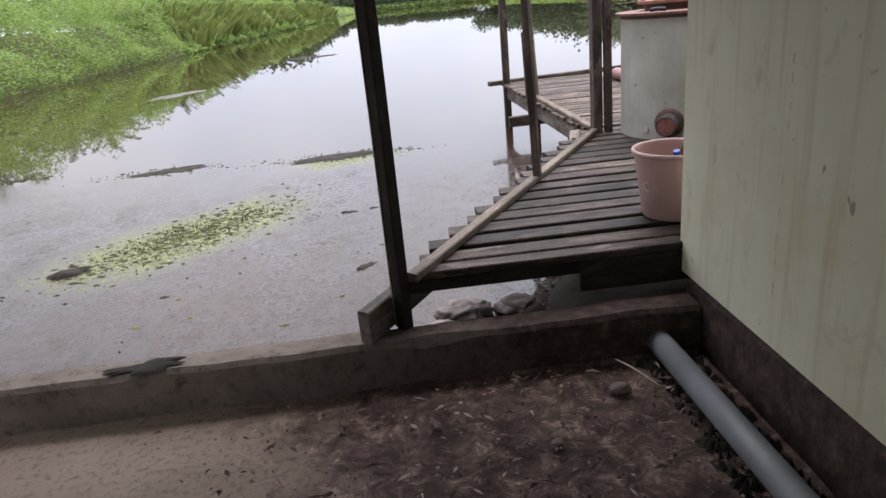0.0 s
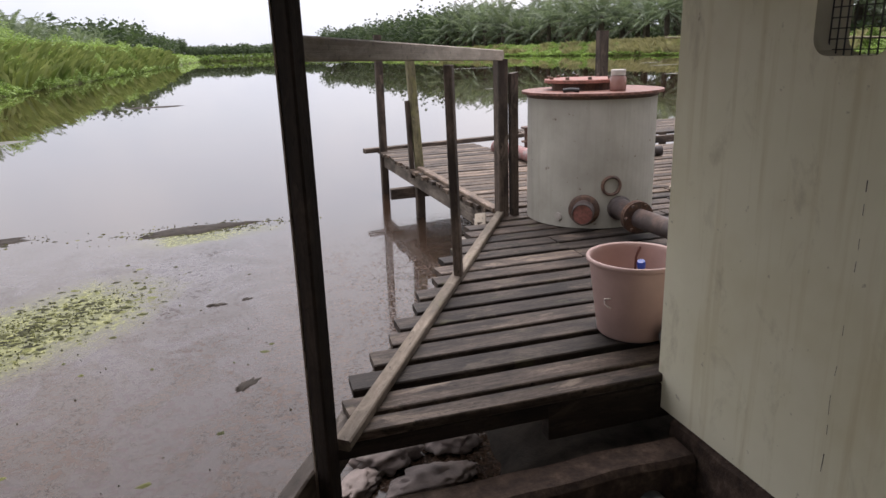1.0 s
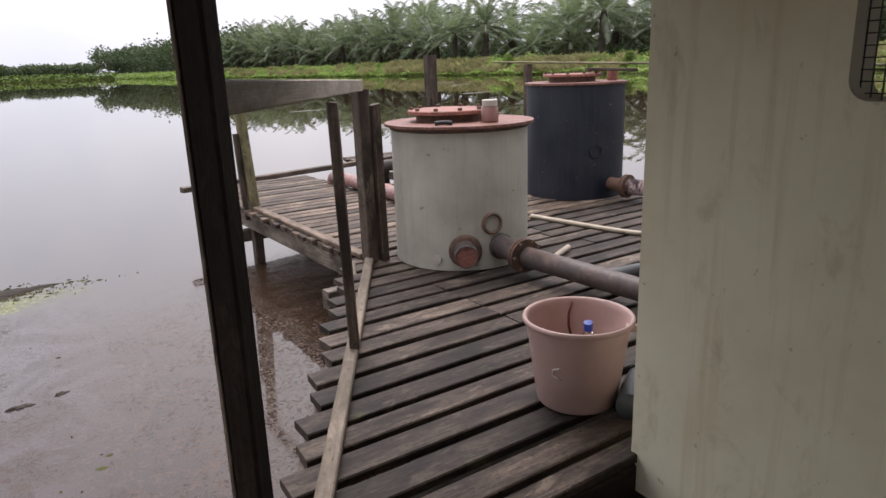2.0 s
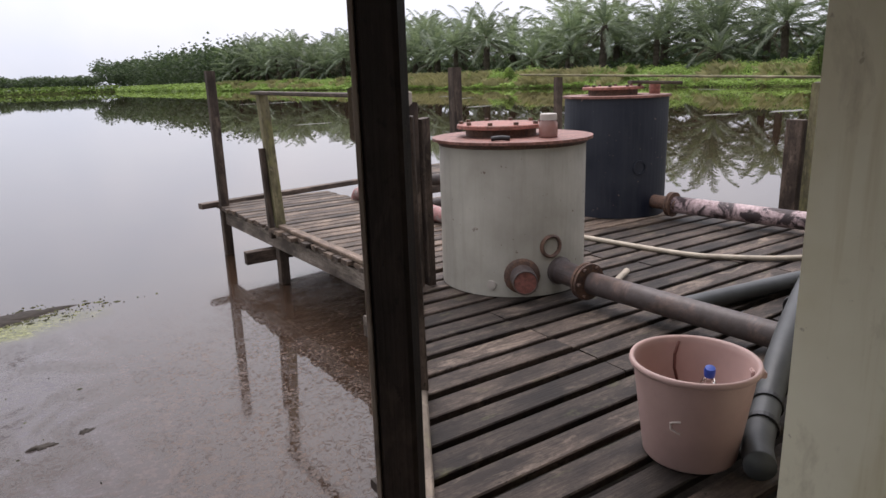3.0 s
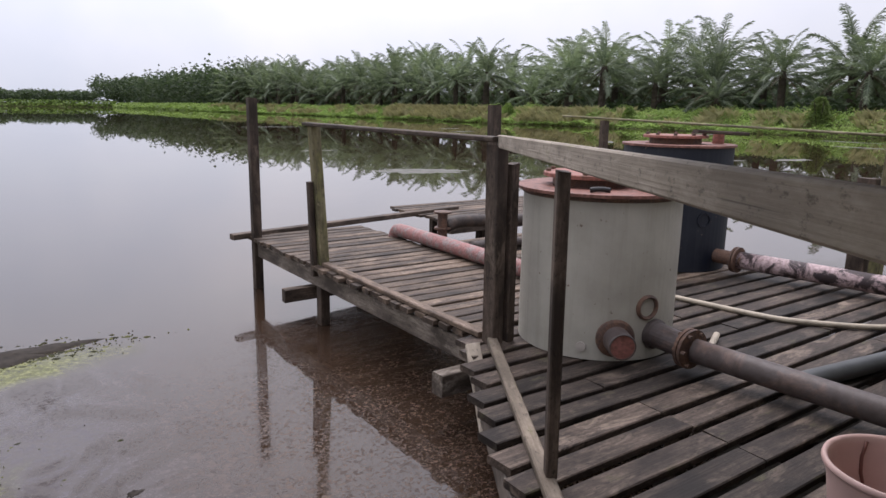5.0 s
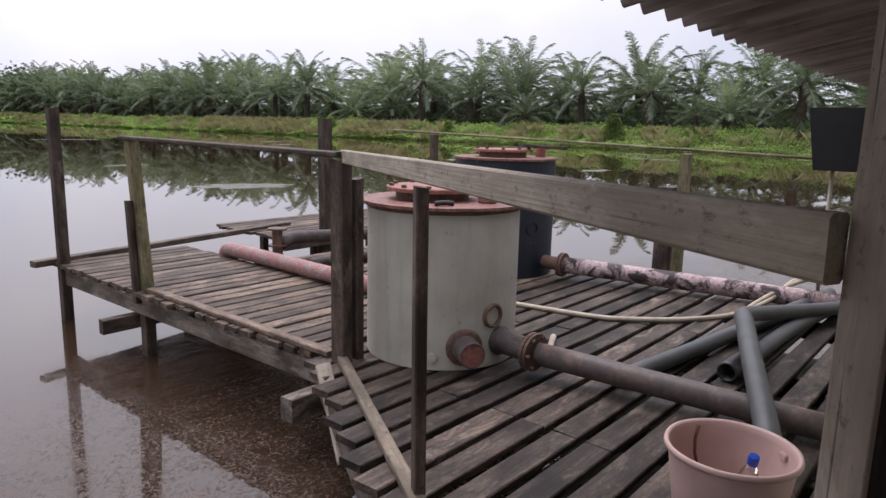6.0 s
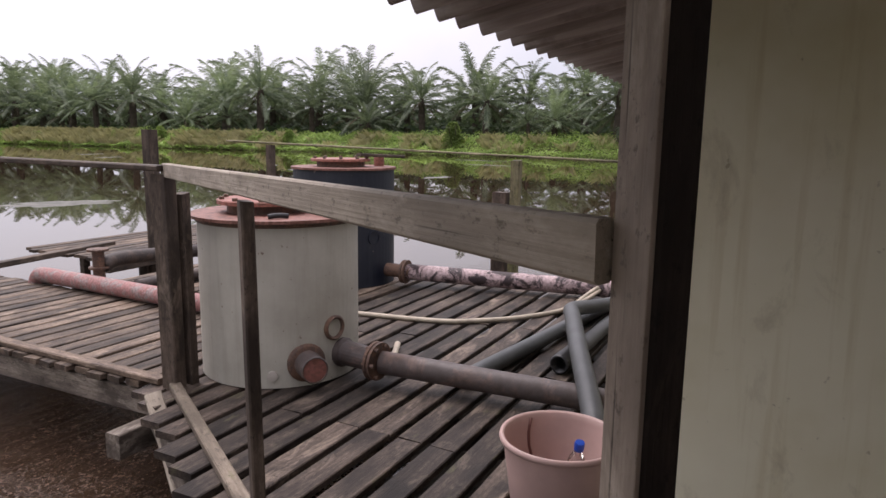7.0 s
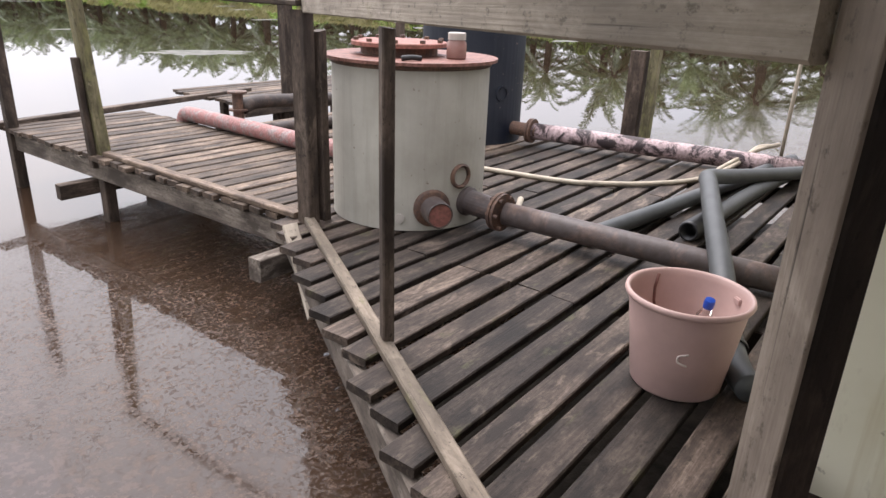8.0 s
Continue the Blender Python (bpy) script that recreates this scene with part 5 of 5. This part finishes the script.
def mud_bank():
    """Wet black mud heaped below the deck against the kerb, and along the plinth inside. Its rear part is added to
    darken the plank gaps.
    """
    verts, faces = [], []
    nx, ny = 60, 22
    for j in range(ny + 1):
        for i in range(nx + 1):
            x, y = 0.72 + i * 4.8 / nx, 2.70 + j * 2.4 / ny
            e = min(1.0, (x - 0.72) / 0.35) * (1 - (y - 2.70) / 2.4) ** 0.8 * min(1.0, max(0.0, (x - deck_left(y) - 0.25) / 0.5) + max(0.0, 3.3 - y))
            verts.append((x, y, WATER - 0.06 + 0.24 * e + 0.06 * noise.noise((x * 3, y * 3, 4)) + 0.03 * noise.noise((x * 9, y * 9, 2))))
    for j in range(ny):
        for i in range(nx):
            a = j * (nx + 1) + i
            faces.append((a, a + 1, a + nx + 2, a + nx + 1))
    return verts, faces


def mud_crumbs():
    rng = random.Random(83)
    verts, faces = [], []
    for _ in range(900):
        y = rng.uniform(0.2, 2.52)
        x = 1.345 - abs(rng.gauss(0, 0.07)) if rng.random() < 0.75 else 1.12 + abs(rng.gauss(0, 0.05))
        if x < 1.10:
            continue
        r, h = 0.006 + 0.03 * rng.random() ** 3, rng.uniform(0.008, 0.035)
        o, k, a0 = len(verts), 6, rng.uniform(0, 6)
        for i in range(k):
            q = r * rng.uniform(0.6, 1.5)
            verts.append((x + q * math.cos(a0 + i * math.tau / k), y + q * 1.3 * math.sin(a0 + i * math.tau / k), -0.004))
        verts.append((x + rng.gauss(0, r * 0.3), y, h))
        faces += [(o + i, o + (i + 1) % k, o + k) for i in range(k)]
    return verts, faces


# mud by the kerb; the rear of the sheet only keeps plank gaps dark
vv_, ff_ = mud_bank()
tagged(raw("mud_bank", vv_, ff_, M_MUD, smooth=True), "wet black mud below the deck, stretched back to darken plank gaps", "mud", kind="stuff")
vv_, ff_ = mud_crumbs()
tagged(raw("mud_crumbs", vv_, ff_, M_MUD), "black mud crumbs along the foot of the wall", "mud", kind="stuff")

# ---- floating mats, foam, litter ----


def blob_mat(name, cx, cy, rx, ry, turn, material, label, category, seed, thick=0.012, group="", bumpy=0.02, z=WATER):
    """A thin floating patch with a ragged outline and a lumpy top."""
    n, rings = 44, 6
    verts, faces = [(0, 0, thick)], []
    for r in range(1, rings + 1):
        for i in range(n):
            a = 2 * math.pi * i / n
            k = 1 + 0.55 * noise.noise((math.cos(a) * 1.7, math.sin(a) * 1.7, seed * 1.7)) + 0.38 * noise.noise((math.cos(a) * 4, math.sin(a) * 4, seed + 3.3)) + 0.22 * noise.noise((math.cos(a) * 13, math.sin(a) * 13, seed))
            q = r / rings
            x, y = rx * k * q * math.cos(a), ry * k * q * math.sin(a)
            top = thick * (1 - q ** 4) + bumpy * max(0, noise.noise((x * 6, y * 6, seed))) * (1 - q ** 3)
            verts.append((x, y, top if r < rings else -0.004))
    for i in range(n):
        faces.append((0, 1 + i, 1 + (i + 1) % n))
    for r in range(rings - 1):
        for i in range(n):
            a, b = 1 + r * n + i, 1 + r * n + (i + 1) % n
            faces.append((a, a + n, b + n, b))
    ob = raw(name, verts, faces, material, smooth=True, m=pose(cx, cy, z, 0, 0, turn))
    return tagged(ob, label, category, group)


G_M = "mats on the pond"
blob_mat("mud_clump", -2.42, 5.02, 0.17, 0.09, 35, M_MUD, "dark mud clump floating beside green algae", "mud", 1, 0.03, G_M, 0.05)
blob_mat("mud_mat", -2.75, 8.62, 0.55, 0.16, 8, M_MUD, "dark mat of weed floating in pale scum", "weed mat", 2, 0.012, G_M)
blob_mat("mud_mat", -0.55, 8.36, 0.66, 0.17, 9, M_MUD, "dark weed strip at the algae edge", "weed mat", 3, 0.02, G_M)
blob_mat("mud_mat", -2.8, 30.0, 1.1, 0.45, 0, M_MUD, "dark weed mat far out on the pond", "weed mat", 4, 0.02, G_M)
for i, (x, y, r) in enumerate(((-0.30, 5.86, 0.07), (-0.09, 5.9, 0.05), (-0.13, 4.45, 0.10))):
    blob_mat("mud_clump", x, y, r, r * 0.45, 25 * i, M_MUD, "small dark mud clump floating in the scum", "mud", 10 + i, 0.004, G_M, 0.035)
blob_mat("mud_patch", -0.98, 2.63, 0.17, 0.05, 3, M_MUD, "black mud crumbling over the kerb edge", "mud", 90, 0.006, "", 0.014, LEDGE + 0.004)
G_F = "foam patches"
for i, (x, y, rx, ry, t) in enumerate(((11.0, 20.4, 1.35, 0.75, -30), (12.4, 31.0, 0.9, 0.25, 0), (23.2, 66.0, 3.0, 0.5, 0), (28.9, 18.1, 1.3, 0.45, 0), (25.4, 19.1, 0.9, 0.35, -20), (26.4, 37.0, 1.2, 0.4, 10), (54.0, 27.3, 2.6, 0.5, 80), (45.0, 22.0, 2.2, 0.4, 80), (34.0, 33.0, 1.3, 0.3, 40), (36.0, 52.0, 1.8, 0.4, 20), (50.0, 12.0, 2.0, 0.4, 85), (30.0, 28.0, 0.9, 0.3, 30), (40.0, 60.0, 1.7, 0.4, 20), (58.0, 42.0, 2.0, 0.4, 70), (-5.5, 18.9, 1.0, 0.35, 60), (57.0, 5.0, 2.4, 0.5, 88))):
    blob_mat("foam_patch", x, y, rx, ry, t, M_FOAM, "thin pale foam patch drifting on dark water", "foam", 40 + i, 0.006, G_F, 0.004)


def algae_lumps():
    rng = random.Random(61)
    verts, faces = [], []
    for _ in range(2600):
        u, w = rng.gauss(0, 0.42), rng.gauss(0, 0.42)
        c, s = math.cos(radians(47)), math.sin(radians(47))
        x, y = -1.62 + u * 1.3 * c - w * 0.5 * s, 5.75 + u * 1.3 * s + w * 0.5 * c
        pick = rng.random()
        if pick < 0.22:
            x, y = -0.5 + rng.gauss(0, 0.42), 8.36 + rng.gauss(0, 0.13)
        elif pick < 0.30:
            x, y = -2.75 + rng.gauss(0, 0.4), 8.62 + rng.gauss(0, 0.12)
        elif pick < 0.32:
            x, y = rng.uniform(-1.6, 0.1), rng.uniform(3.4, 6.6)
        r, h = 0.004 + 0.03 * rng.random() ** 3.5, rng.uniform(0.002, 0.012)
        o = len(verts)
        k = 6
        a0 = rng.uniform(0, 6)
        for i in range(k):
            q = r * rng.uniform(0.6, 1.5)
            verts.append((x + q * 1.4 * math.cos(a0 + i * math.tau / k), y + q * math.sin(a0 + i * math.tau / k), WATER - 0.002))
        verts.append((x, y, WATER + h))
        faces += [(o + i, o + (i + 1) % k, o + k) for i in range(k)]
    return verts, faces


v, f = algae_lumps()
tagged(raw("algae_lumps", v, f, M_CRUMB), "dark lumps scattered through green algae scum", "algae", kind="stuff")


def litter():
    rng = random.Random(71)
    verts, faces = [], []
    for _ in range(4200):
        x, y = rng.uniform(-1.0, 1.3), 2.5 - 2.6 * rng.random()
        if x < rng.gauss(-0.35, 0.35):
            continue
        a, ln, w = rng.uniform(0, 6.3), 0.004 + 0.032 * rng.random() ** 3, rng.uniform(0.003, 0.011)
        d, s = Vector((math.cos(a), math.sin(a), 0)), Vector((-math.sin(a), math.cos(a), 0))
        c = Vector((x, y, 0.016 + 0.008 * rng.random()))
        lift = Vector((0, 0, rng.uniform(0.002, 0.014)))
        o = len(verts)
        verts += [tuple(c - d * ln), tuple(c + s * w + lift), tuple(c + d * ln + lift * 0.4), tuple(c - s * w + lift * 0.6)]
        faces.append((o, o + 1, o + 2, o + 3))
    return verts, faces


v, f = litter()
tagged(raw("leaf_litter", v, f, M_LEAF_DRY), "dry brown leaf scraps strewn on the shed floor", "litter", kind="stuff")
for i, (x, y, r) in enumerate(((0.95, 2.28, 0.05), (0.62, 2.0, 0.03), (0.2, 2.2, 0.025), (1.28, 2.35, 0.05), (1.31, 2.2, 0.04), (-0.2, 1.9, 0.02))):
    bm = bmesh.new()
    bmesh.ops.create_icosphere(bm, subdivisions=2, radius=1)
    for vv in bm.verts:
        q = 1 + 0.3 * noise.noise(vv.co * 1.5 + Vector((i * 3, 0, 0)))
        vv.co = Vector((vv.co.x * r * q, vv.co.y * r * 0.7 * q, vv.co.z * r * 0.45 * q))
    tagged(part("stone", bm, M_STONE, None, m=pose(x, y, 0.012 + r * 0.25, 0, 0, 40 * i)), "small brown stone lying on the littered floor", "stone", "stones on the floor")
tw = thing("twig", (1.0, 2.42, 0.01), "thin pale twig lying on the shed floor", "twig")
tube("stick", smooth_path([(1.0, 2.50, 0.03), (1.04, 2.38, 0.045), (1.1, 2.25, 0.03)], 4), 0.004, M_TAN_HOSE, tw, seg=6)
